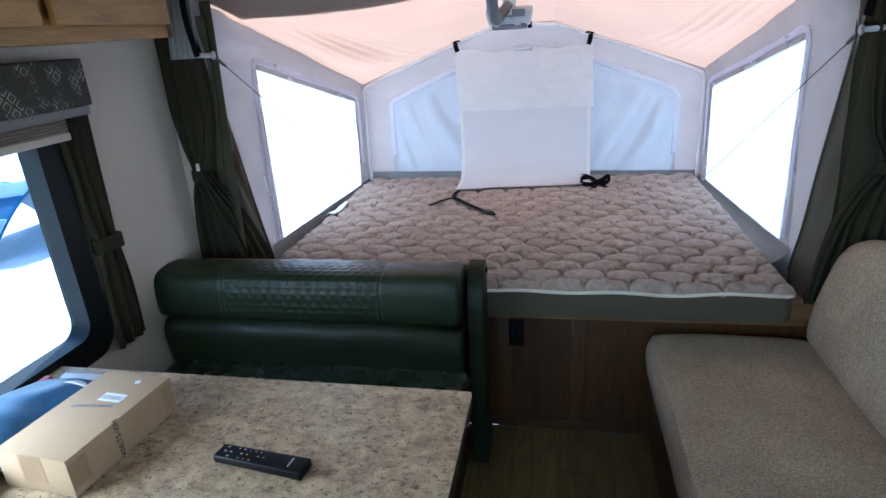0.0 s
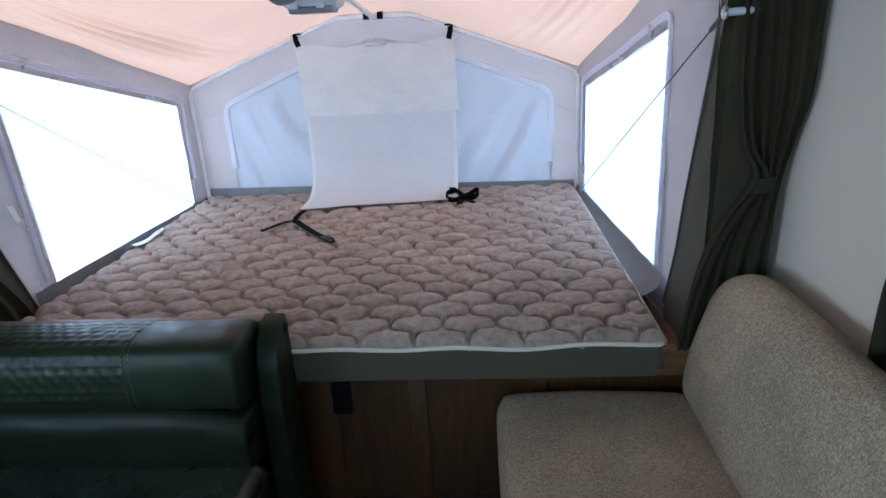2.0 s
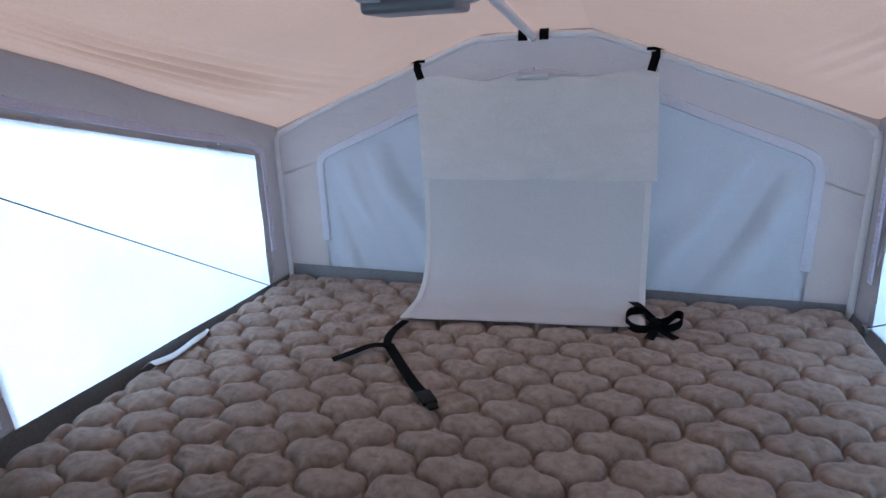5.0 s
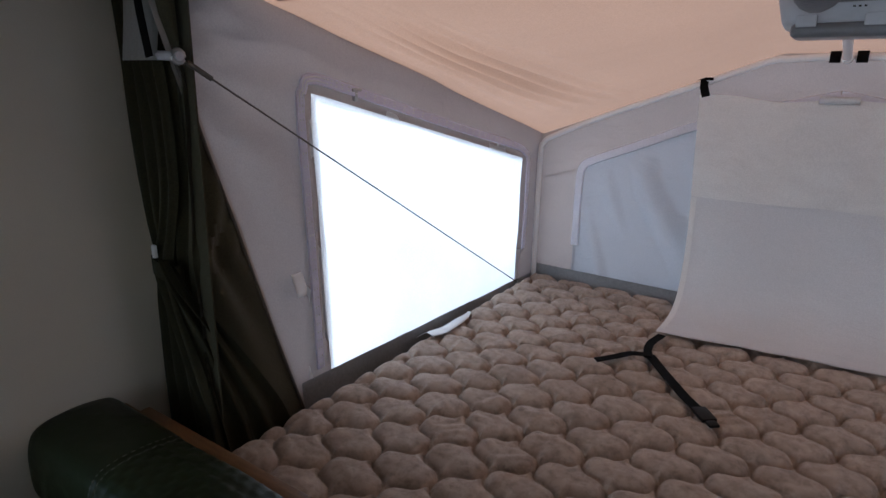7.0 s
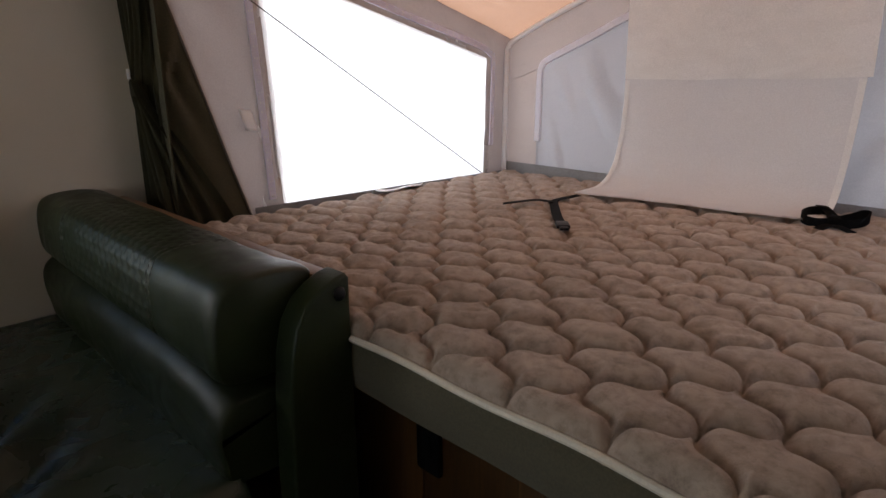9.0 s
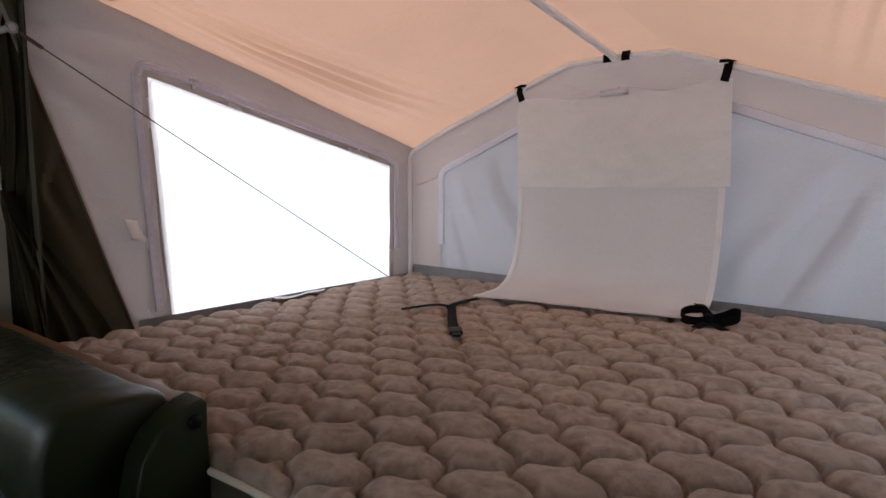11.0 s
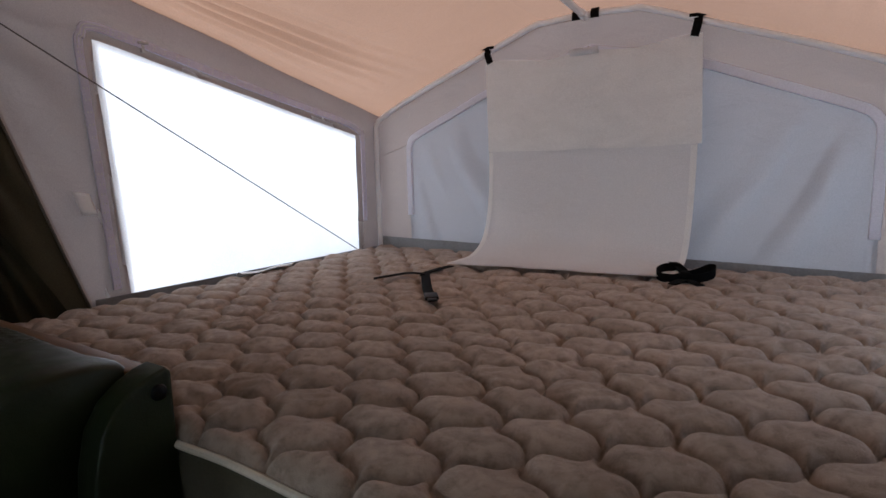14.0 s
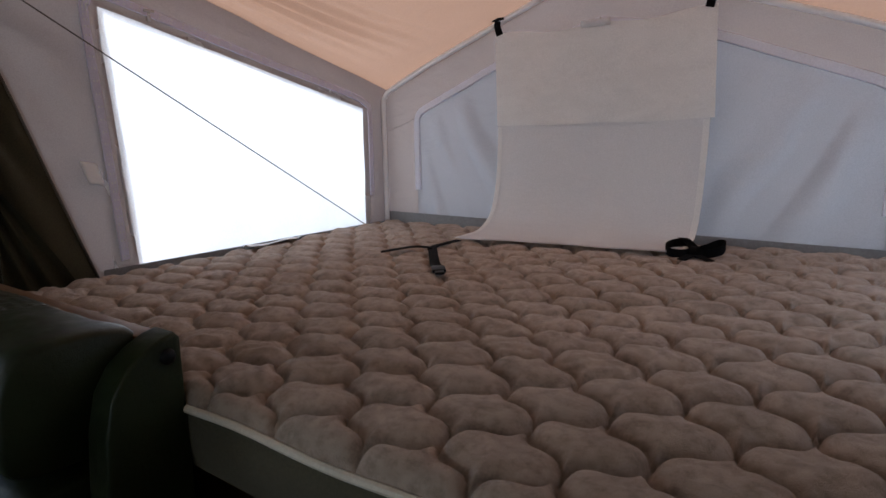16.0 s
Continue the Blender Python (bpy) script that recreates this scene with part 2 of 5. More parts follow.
M_STEEL = surface("steel", (0.55, 0.55, 0.55), 0.35, 1.0, vary=0.1, bump=0.05)
M_WIRE = surface("wire", (0.10, 0.085, 0.07), 0.6, 0.0, vary=0.1, bump=0.0)
M_BLACK = surface("black_webbing", (0.004, 0.004, 0.0045), 0.9, vary=0.3, fine=500, bump=0.4)
M_BLACK.node_tree.nodes["Principled BSDF"].inputs["Specular IOR Level"].default_value = 0.12
M_PLASTIC = surface("black_plastic", (0.006, 0.006, 0.007), 0.42, vary=0.2, bump=0.04)
M_PLASTIC.node_tree.nodes["Principled BSDF"].inputs["Specular IOR Level"].default_value = 0.2
M_VELOUR = velour("mattress_velour", (0.448, 0.352, 0.284))
M_SIDE = woven("mattress_side", (0.080, 0.068, 0.036), 0.85, 220, 0.15, 0.2)
M_PIPING = surface("piping", (0.72, 0.66, 0.55), 0.7, vary=0.12, fine=300, bump=0.2)
M_LEATHER = leather("dark_leather", (0.016, 0.023, 0.009), 0.39)
# The bench leather again, glossier, and lighter to imitate window light on the seat.
M_SEAT_LIT = leather("lit_seat_leather", (0.028, 0.042, 0.025), 0.27)
M_SEAT_LIT.node_tree.nodes["Principled BSDF"].inputs["Specular IOR Level"].default_value = 0.6
M_THREAD = surface("thread", (0.17, 0.165, 0.14), 0.8, vary=0.1, bump=0.0)
M_SOFA = woven("sofa_cloth", (0.50, 0.395, 0.262), 0.95, 150, 0.32, 0.8, (0.19, 0.150, 0.105), sheen=0.0)
M_CURTAIN = woven("curtain_cloth", (0.028, 0.0245, 0.0075), 0.95, 240, 0.25, 0.3, sheen=0.0)
M_TRIANGLE = woven("brown_gusset", (0.050, 0.043, 0.017), 0.9, 200, 0.2, 0.3)
M_WALL = surface("cream_wallboard", (0.62, 0.555, 0.465), 0.75, vary=0.05, fine=350, bump=0.25)
M_CEIL = surface("ceiling_board", (0.72, 0.71, 0.69), 0.8, vary=0.05, fine=300)
M_OAK = wood("orange_wood", (0.048, 0.0195, 0.004), (0.130, 0.057, 0.013), (7, 7, 0.7))
M_OAKX = wood("orange_trim", (0.14, 0.060, 0.020), (0.30, 0.155, 0.060), (0.7, 7, 7))
M_CABINET = wood("cabinet_wood", (0.30, 0.140, 0.026), (0.56, 0.320, 0.078), (7, 0.7, 7))
M_FLOOR = wood("floor_vinyl", (0.100, 0.072, 0.021), (0.26, 0.19, 0.062), (6, 0.6, 6), 0.4)
M_JOINT = surface("floor_joint", (0.05, 0.04, 0.03), 0.8, vary=0.2)
M_LAM = laminate("table_laminate")
M_EDGE = surface("table_edge", (0.05, 0.035, 0.025), 0.5, vary=0.2)
M_CARD = surface("cardboard", (0.43, 0.300, 0.170), 0.85, vary=0.10, fine=200)
M_TAPE = surface("packing_tape", (0.33, 0.22, 0.125), 0.3, vary=0.08, bump=0.03)
M_INK = surface("ink", (0.03, 0.028, 0.026), 0.8, vary=0.1, bump=0.0)
M_PAPER = surface("paper", (0.74, 0.74, 0.74), 0.7, vary=0.06, bump=0.05)
M_GREYINK = surface("grey_ink", (0.35, 0.34, 0.34), 0.8, vary=0.1, bump=0.0)
M_BLUEBAG = surface("blue_nylon", (0.045, 0.12, 0.23), 0.4, vary=0.3, big=6)
M_RED = surface("red_plastic", (0.45, 0.04, 0.03), 0.4, vary=0.1)
M_FRAME = surface("black_frame", (0.008, 0.010, 0.010), 0.5, vary=0.2, bump=0.05)
M_FRAME.node_tree.nodes["Principled BSDF"].inputs["Specular IOR Level"].default_value = 0.2
M_GLASS = glass("window_glass")
M_VALANCE = diamonds("valance_cloth")
M_BLIND = surface("cream_blind", (0.62, 0.57, 0.48), 0.6, vary=0.1)
# Cream pleats with the shade below the valance put into their colour.
M_PLEAT_SHADE = surface("shaded_pleats", (0.27, 0.235, 0.185), 0.8, vary=0.15)
M_LIGHTBODY = surface("grey_white_plastic", (0.60, 0.61, 0.66), 0.4, vary=0.06, bump=0.04)
M_LENS = surface("smoky_lens", (0.22, 0.22, 0.24), 0.3, vary=0.1, bump=0.1)
M_GROUND = surface("pale_gravel", (0.68, 0.68, 0.67), 0.9, vary=0.2, big=0.4, fine=20, bump=0.3, depth=0.02)
M_TARP = canvas("blue_tarp", (0.62, 0.74, 0.86), (0.7, 0.85, 1.0), 0.75, 0.15)
M_TARPB = surface("deep_blue_tarp", (0.02, 0.085, 0.20), 0.6, vary=0.3, big=1.5, fine=60)
BUTTONS = [surface("button_" + n, c, 0.5, vary=0.1, bump=0.0) for n, c in (("grey", (0.4, 0.4, 0.42)), ("yellow", (0.7, 0.55, 0.05)), ("green", (0.05, 0.4, 0.12)), ("red", (0.6, 0.06, 0.04)), ("blue", (0.05, 0.12, 0.5)))]


# ---- mesh helpers ----
def part(name, bm, material, parent=None, label="", smooth=True, thick=0.0):
    me = bpy.data.meshes.new(name)
    bmesh.ops.recalc_face_normals(bm, faces=bm.faces)
    bm.to_mesh(me)
    bm.free()
    me.materials.append(material)
    if smooth:
        me.polygons.foreach_set("use_smooth", [True] * len(me.polygons))
        me.set_sharp_from_angle(angle=radians(40))
    ob = new(name, me)
    if parent:
        ob.parent = parent
        ob.matrix_parent_inverse = parent.matrix_world.inverted()
    if thick:
        md = ob.modifiers.new("thickness", "SOLIDIFY")
        md.thickness, md.offset = thick, 0
    return tagged(ob, label)


def thing(name, at, label, category, group="", kind=""):
    ob = new(name)
    ob.location = at
    ob.empty_display_size = 0.1
    bpy.context.view_layer.update()
    return tagged(ob, label, category, group, kind)


def box(bm, x0, x1, y0, y1, z0, z1, bevel=0.0, seg=2):
    r = bmesh.ops.create_cube(bm, size=1.0, matrix=Matrix.LocRotScale(((x0 + x1) / 2, (y0 + y1) / 2, (z0 + z1) / 2), None, (abs(x1 - x0), abs(y1 - y0), abs(z1 - z0))))
    if bevel:
        es = list({e for v in r["verts"] for e in v.link_edges})
        bmesh.ops.bevel(bm, geom=es, offset=bevel, segments=seg, profile=0.6, affect="EDGES")
    return bm


def boxes(*bs, bevel=0.0, seg=2):
    bm = bmesh.new()
    for b in bs:
        box(bm, *b, bevel=bevel, seg=seg)
    return bm


def tube(bm, pts, r, seg=10, flat=None, up=(0, 0, 1)):
    """A round tube along pts; with flat=(w, h) a ribbon of that section, its width across `up`."""
    pts = [Vector(p) for p in pts]
    rings = []
    for i, p in enumerate(pts):
        t = (pts[min(i + 1, len(pts) - 1)] - pts[max(i - 1, 0)]).normalized()
        u = Vector(up)
        if abs(t.dot(u)) > 0.95:
            u = Vector((0, 1, 0)) if abs(t.y) < 0.9 else Vector((1, 0, 0))
        a = t.cross(u).normalized()
        b = a.cross(t).normalized()
        if flat:
            w, h = flat
            ring = [p + a * (sx * w / 2) + b * (sz * h / 2) for sx, sz in ((-1, -1), (1, -1), (1, 1), (-1, 1))]
        else:
            ring = [p + (a * math.cos(2 * math.pi * k / seg) + b * math.sin(2 * math.pi * k / seg)) * r for k in range(seg)]
        rings.append([bm.verts.new(c) for c in ring])
    n = len(rings[0])
    for r0, r1 in zip(rings, rings[1:]):
        for k in range(n):
            bm.faces.new((r0[k], r0[(k + 1) % n], r1[(k + 1) % n], r1[k]))
    bm.faces.new(rings[0])
    bm.faces.new(rings[-1][::-1])
    return bm


def smooth_line(pts, n=6):
    """Points on a Catmull-Rom curve through pts."""
    pts = [Vector(p) for p in pts]
    q = [pts[0] * 2 - pts[1]] + pts + [pts[-1] * 2 - pts[-2]]
    out = []
    for i in range(1, len(q) - 2):
        for k in range(n):
            t = k / n
            out.append(0.5 * (2 * q[i] + (q[i + 1] - q[i - 1]) * t + (2 * q[i - 1] - 5 * q[i] + 4 * q[i + 1] - q[i + 2]) * t * t + (3 * q[i] - q[i - 1] - 3 * q[i + 1] + q[i + 2]) * t ** 3))
    return out + [pts[-1]]


def grid(bm, fn, nu, nv):
    """A sheet fn(u, v), u and v from 0 to 1."""
    vs = [[bm.verts.new(fn(i / nu, j / nv)) for j in range(nv + 1)] for i in range(nu + 1)]
    for i in range(nu):
        for j in range(nv):
            bm.faces.new((vs[i][j], vs[i + 1][j], vs[i + 1][j + 1], vs[i][j + 1]))
    return bm


def extrude_profile(bm, prof, a, b, axis, n=1, warp=None):
    """A closed profile swept straight from a to b along x or y, with rounded ends."""
    cx = sum(p[0] for p in prof) / len(prof)
    cz = sum(p[1] for p in prof) / len(prof)
    L, r = b - a, min(0.03, (b - a) / 4)
    stations = [(a, 0.90), (a + r * 0.12, 0.95), (a + r * 0.45, 0.985), (a + r, 1.0)]
    stations += [(a + r + (L - 2 * r) * k / n, 1.0) for k in range(1, n)]
    stations += [(b - r, 1.0), (b - r * 0.45, 0.985), (b - r * 0.12, 0.95), (b, 0.90)]
    rings = []
    for s, k in stations:
        ring = []
        for i, (p, q) in enumerate(prof):
            c = (cx + (p - cx) * k, cz + (q - cz) * k)
            co = Vector((s, c[0], c[1])) if axis == "x" else Vector((c[0], s, c[1]))
            if warp:
                co = warp(co, i)
            ring.append(bm.verts.new(co))
        rings.append(ring)
    m = len(prof)
    for r0, r1 in zip(rings, rings[1:]):
        for k in range(m):
            bm.faces.new((r0[k], r0[(k + 1) % m], r1[(k + 1) % m], r1[k]))
    bm.faces.new(rings[0])
    bm.faces.new(rings[-1][::-1])
    return bm


def finer(prof, n):
    line = smooth_line([Vector((p[0], p[1], 0)) for p in prof + prof[:1]], n)[:-1]
    return [(p.x, p.y) for p in line]


def rounded_rect(y0, y1, z0, z1, r, n=6):
    out = []
    for cy, cz, a0 in ((y1 - r, z1 - r, 0), (y0 + r, z1 - r, 90), (y0 + r, z0 + r, 180), (y1 - r, z0 + r, 270)):
        for k in range(n + 1):
            a = radians(a0 + 90 * k / n)
            out.append((cy + r * math.cos(a), cz + r * math.sin(a)))
    return out


def frame_ring(bm, outer, inner, x0, x1):
    """A ring between two outlines in (y, z), from x0 to x1."""
    rows = [[bm.verts.new((x, y, z)) for y, z in line] for line, x in ((outer, x0), (outer, x1), (inner, x1), (inner, x0))]
    n = len(outer)
    for k in range(4):
        a, b = rows[k], rows[(k + 1) % 4]
        for i in range(n):
            bm.faces.new((a[i], a[(i + 1) % n], b[(i + 1) % n], b[i]))
    return bm


def nz(x, y, z, s=1.0):
    return noise.noise(Vector((x * s, y * s, z * s)))


def lettering(name, text, size, m, material, parent):
    cu = bpy.data.curves.new(name, "FONT")
    cu.body, cu.size, cu.extrude, cu.align_x, cu.align_y = text, size, 0.0003, "CENTER", "CENTER"
    tmp = bpy.data.objects.new("tmp", cu)
    scene.collection.objects.link(tmp)
    bpy.context.view_layer.update()
    me = bpy.data.meshes.new_from_object(tmp.evaluated_get(bpy.context.evaluated_depsgraph_get()))
    bpy.data.objects.remove(tmp)
    me.materials.clear()
    me.materials.append(material)
    ob = new(name, me)
    ob.parent = parent
    ob.matrix_parent_inverse = parent.matrix_world.inverted()
    ob.matrix_basis = m
    return ob


# ---- the trailer's shell ----
WX, YB, CEIL = 1.22, -3.6, 1.98
part("ground", boxes((-250, 250, -250, 250, -0.8, -0.62)), M_GROUND)
tagged(bpy.data.objects["ground"], "pale dry gravel ground outside the trailer", "ground", kind="structure")


def structure(name, bm, material, label, category, smooth=False):
    return tagged(part(name, bm, material, None, label, smooth), category=category, kind="structure")


floor = structure("floor", boxes((-WX, WX, YB, 0.04, -0.06, -0.004)), M_JOINT, "dark subfloor under brown wood-look planks", "floor")
WIN_L = (-1.75, -0.535, 0.665, 1.385)
WIN_R = (-1.85, -0.52, 0.80, 1.40)


def side_wall(sx, win):
    y0, y1, z0, z1 = win
    a, b = sorted((sx * WX, sx * (WX + 0.05)))
    return boxes((a, b, YB, y0, -0.06, CEIL), (a, b, y1, 0.10, -0.06, CEIL), (a, b, y0, y1, -0.06, z0), (a, b, y0, y1, z1, CEIL))


structure("wall_left", side_wall(-1, WIN_L), M_WALL, "cream textured trailer wall with a window opening", "wall")
structure("wall_right", side_wall(1, WIN_R), M_WALL, "cream textured trailer wall with a window opening", "wall")
# Rear wall is out of view; its opening is added for the fill lamp.
structure("wall_rear", boxes((-WX - 0.05, -0.95, YB - 0.05, YB, -0.06, CEIL), (0.95, WX + 0.05, YB - 0.05, YB, -0.06, CEIL), (-0.95, 0.95, YB - 0.05, YB, -0.06, 0.75), (-0.95, 0.95, YB - 0.05, YB, 1.65, CEIL)), M_WALL, "cream rear wall out of view, with an opening added for the fill lamp", "wall")
structure("wall_front", boxes((-WX, WX, 0.05, 0.10, 1.69, CEIL), (-WX, -1.11, 0.05, 0.10, 0.537, 1.69), (1.11, WX, 0.05, 0.10, 0.537, 1.69)), M_WALL,
          "cream front wall around the tent opening", "wall")
structure("ceiling", boxes((-WX - 0.05, WX + 0.05, YB - 0.05, 0.10, CEIL, CEIL + 0.05)), M_CEIL, "white trailer ceiling", "ceiling")

structure("door_jamb", boxes((-1.11, -1.075, 0.05, 0.10, 0.546, 1.69), (1.075, 1.11, 0.05, 0.10, 0.546, 1.69)), M_TRIANGLE, "dark brown lining of the tent opening", "jamb")
jamb = bpy.data.objects["door_jamb"]

# wooden front panel below the bed
panel = structure("panel", boxes((-WX, WX, 0.04, 0.07, 0.0, 0.494)), M_OAK, "orange-brown wood panel below the tent bed", "wall panel")
for x0, x1, z0, z1 in ((-0.04, 0.02, 0.05, 0.494), (0.245, 0.295, 0.05, 0.494), (0.60, 0.65, 0.05, 0.494), (1.16, 1.22, 0.05, 0.494), (-0.04, 1.22, 0.0, 0.05)):
    part("stile", boxes((x0, x1, 0.034, 0.0395, z0, z1), bevel=0.002), M_OAK, panel)
vent = thing("outlet_cover", (0.05, 0.04, 0.44), "small black plastic outlet cover on the wood panel", "outlet")
part("plate", boxes((0.012, 0.070, 0.028, 0.0395, 0.378, 0.486), bevel=0.003), M_PLASTIC, vent)
part("socket", boxes((0.028, 0.053, 0.025, 0.028, 0.41, 0.456), bevel=0.002), M_FRAME, vent)

# ---- tent end: frame, walls, roof ----
END, HALF = 1.52, 0.953


def arch(x):
    """Height of the end hoop."""
    a = abs(x)
    return 1.518 if a < 0.17 else 1.518 - (a - 0.17) * (1.518 - 1.232) / (HALF - 0.17)


def eave(y):
    return 1.70 - (1.70 - 1.26) * (y / END)


def tent_x(y, z):
    """Distance of the tent's side wall from the middle."""
    low, high = 1.075 - 0.105 * y / 1.5, 1.035 - 0.078 * y / 1.5
    k = (z - 0.6) / 0.9
    return low + (high - low) * k


def roof_at(u, v):
    s = u * 2 - 1
    y = v * (END + 0.01)
    xe, xf = HALF * 1.012 * s, 1.045 * s
    ze, zf = arch(max(-HALF, min(HALF, xe))) + 0.012, 1.68 + 0.008 * (1 - s * s)
    k = v
    x, z = xf + (xe - xf) * k, zf + (ze - zf) * k
    a = abs(s)
    bow = math.sin(math.pi * v)
    z -= 0.05 * bow * math.sin(math.pi * min(1, a)) ** 1.5
    q = (1 - a) / (0.62 + 0.50 * v)
    fold = math.exp(-((q - 0.27) / 0.16) ** 2) * min(1.0, max(0.0, v - 0.19) / 0.2) * max(0.0, 1 - (v / 0.90) ** 4)
    wave = math.sin(q * 92 + 2.2 * nz(s, v, 0, 2)) + 0.2 * math.sin(q * 171 + 2 + 3 * nz(s, v, 4, 2))
    z += (0.021 if s < 0 else 0.006) * fold * wave * (0.8 + 0.5 * nz(s * 3, v * 2, 8))
    z += 0.006 * nz(s * 3, v * 5, 1.0) * bow
    return Vector((x, y, z))


tent_roof = structure("tent_roof", grid(bmesh.new(), roof_at, 520, 70), M_ROOF, "peach translucent canvas tent roof with slack folds", "tent roof", True)


# Hidden second layer, added to block sun and darken the roof's trailer end.
def shade_layer(u, v):
    p = roof_at(0.02 + 0.96 * u, v * (0.175 + 0.010 * nz(u * 5, 0, 5)))
    return p + Vector((0, 0, 0.010))


part("shade_layer", grid(bmesh.new(), shade_layer, 240, 10), M_TENT, tent_roof, "hidden canvas layer added above the roof to darken its trailer end", thick=0.002)


def front_edge(z, sx):
    """The slanting edge where the side canvas meets the brown gusset."""
    return max(0.0, (1.58 - z) / 0.95 * 0.29) if sx < 0 else max(0.0, (1.52 - z) / 0.87 * 0.27)


WIN_TENT = (0.365, 1.374, 0.674, 1.420, 1.165)  # near y, far y, bottom, top at near and far


def wall_sheet(sx, fy, nu, nv, inset=0.0, amp=0.007):
    """fy(u, v) gives (y, z) on the side wall."""
    def fn(u, v):
        y, z = fy(u, v)
        run = math.hypot(y, 1.52 - z)
        ease = min(1.0, max(0.0, (y - front_edge(z, sx)) / 0.06)) * min(1.0, max(0.0, (WIN_TENT[0] - y) / 0.05))
        crease = 0.010 * ease * math.exp(-(run / 0.42) ** 2) * math.sin(13 * math.atan2(1.52 - z, y + 0.02) + 2 * nz(y * 3, z * 3, sx))
        return Vector((sx * (tent_x(y, z) - inset + crease + amp * (nz(y * 4, z * 3, sx * 7) + 0.5 * nz((y + 0.5 * z) * 14, (z - 0.5 * y) * 3, sx * 3))), y, z))
    return fn, nu, nv


def tent_side(sx, name):
    ny, fy, zb, zn, zf = WIN_TENT
    bm = bmesh.new()

    def top(y):
        return zn + (zf - zn) * (y - ny) / (fy - ny)

    def nyz(z):
        return ny + 0.042 * max(0.0, (zn - z) / (zn - zb))

    def near(u, v):
        z = 0.54 + v * (eave(front_edge(1.6, sx)) - 0.54)
        y0 = front_edge(z, sx)
        y = y0 + (nyz(z) - y0) * u
        return y, 0.54 + v * (eave(y) - 0.54)

    def far(u, v):
        y = fy + (END - fy) * u
        return y, 0.54 + v * (eave(y) - 0.54)

    def above(u, v):
        y = ny + (fy - ny) * u
        return y, top(y) + v * (eave(y) - top(y))

    def below(u, v):
        y = nyz(zb) + (fy - nyz(zb)) * u
        return y, 0.54 + v * (zb - 0.54)

    for f, a, b in ((near, 12, 30), (far, 4, 30), (above, 30, 8), (below, 30, 4)):
        fn, a, b = wall_sheet(sx, f, a, b)
        grid(bm, fn, a, b)
    bmesh.ops.remove_doubles(bm, verts=bm.verts, dist=0.0015)
    side = structure(name, bm, M_TENT, "grey-beige canvas side of the tent with a window", "tent wall", True)

    win = thing("tent_window", (sx * 1.02, 0.9, 0.69), "tent window covered by a glowing white sheet", "window", "tent windows")

    def sheet(u, v):
        y = ny - 0.03 + (fy - ny + 0.06) * u
        t = top(y) + 0.03
        z = zb - 0.03 + (t - zb + 0.03) * v
        w = 0.006 * (0.5 + 0.5 * math.sin(9 * (z + 0.6 * y))) * math.sin(math.pi * u) * math.sin(math.pi * v)
        return Vector((sx * (tent_x(y, z) + 0.003 + w), y, z))
    part("sheet", grid(bmesh.new(), sheet, 40, 30), M_SHEET, win, "white translucent fabric sheet")
    # hem of the sheet along the near edge and the top, layered to imitate fading glow
    def hem_near(w):
        def fn(u, v):
            z = zb - 0.02 + (top(nyz(zb)) + 0.02 - zb) * v
            y = nyz(z) - 0.012 + (w + 0.005 * nz(z * 6, 3 + w * 90, sx) + 0.002 * nz(z * 25, w * 70, sx)) * u
            return Vector((sx * (tent_x(y, z) + 0.0005 + 0.03 * (w - 0.014)), y, z))
        return fn

    def hem_top(w):
        def fn(u, v):
            y = ny - 0.01 + (fy - ny + 0.02) * u
            z = top(y) + 0.015 - (w + 0.005 * nz(y * 7, 5 + w * 90, sx) + 0.002 * nz(y * 25, w * 70, sx)) * v
            return Vector((sx * (tent_x(y, z) + 0.0012 + 0.03 * (w - 0.014)), y, z))
        return fn
    for w in (0.016, 0.022, 0.028):
        part("hem", grid(bmesh.new(), hem_near(w), 3, 60), M_HEM, win, "hem of the sheet, layered to imitate the glow fading at its edge")
        part("hem", grid(bmesh.new(), hem_top(w), 60, 3), M_HEM, win, "hem of the sheet, layered to imitate the glow fading at its edge")
    # binding tape round the window
    g = 0.036
    line = [(ny - g + 0.036, 0.70), (ny - g + 0.02, 1.0), (ny - g - 0.002, zn - 0.05), (ny - g + 0.006, zn + g - 0.028), (ny - g + 0.028, zn + g - 0.004), (ny + 0.1, top(ny + 0.1) + g), (0.9, top(0.9) + g - 0.004), (fy - 0.08, top(fy - 0.08) + g),
            (fy + g - 0.022, zf + g - 0.018), (fy + g - 0.004, zf - 0.01), (fy + g - 0.002, 1.0), (fy + g - 0.004, 0.80)]
    pts = [Vector((sx * (tent_x(y, z) - 0.006), y, z)) for y, z in line]
    part("binding", binding(pts, sx), M_ZIP, win, "white stitched zip binding")
    part("stitching", binding_stitches(pts, sx), M_POLE, win, "white stitches")
    # a roll-up toggle at the top
    y, z = 0.503, 1.409
    tg = boxes((sx * tent_x(y, z) - sx * 0.012, sx * tent_x(y, z) + sx * 0.0, y - 0.006, y + 0.006, z - 0.012, z + 0.022), bevel=0.003)
    box(tg, sx * tent_x(y, z) - sx * 0.016, sx * tent_x(y, z) - sx * 0.006, y - 0.016, y + 0.016, z + 0.012, z + 0.02, bevel=0.003)
    part("toggle", tg, M_STEEL, win, "small grey toggle")
    # dark lining from the gusset to the trailer's skin
    bm = bmesh.new()
    deep = 0.045 if sx < 0 else 0.004
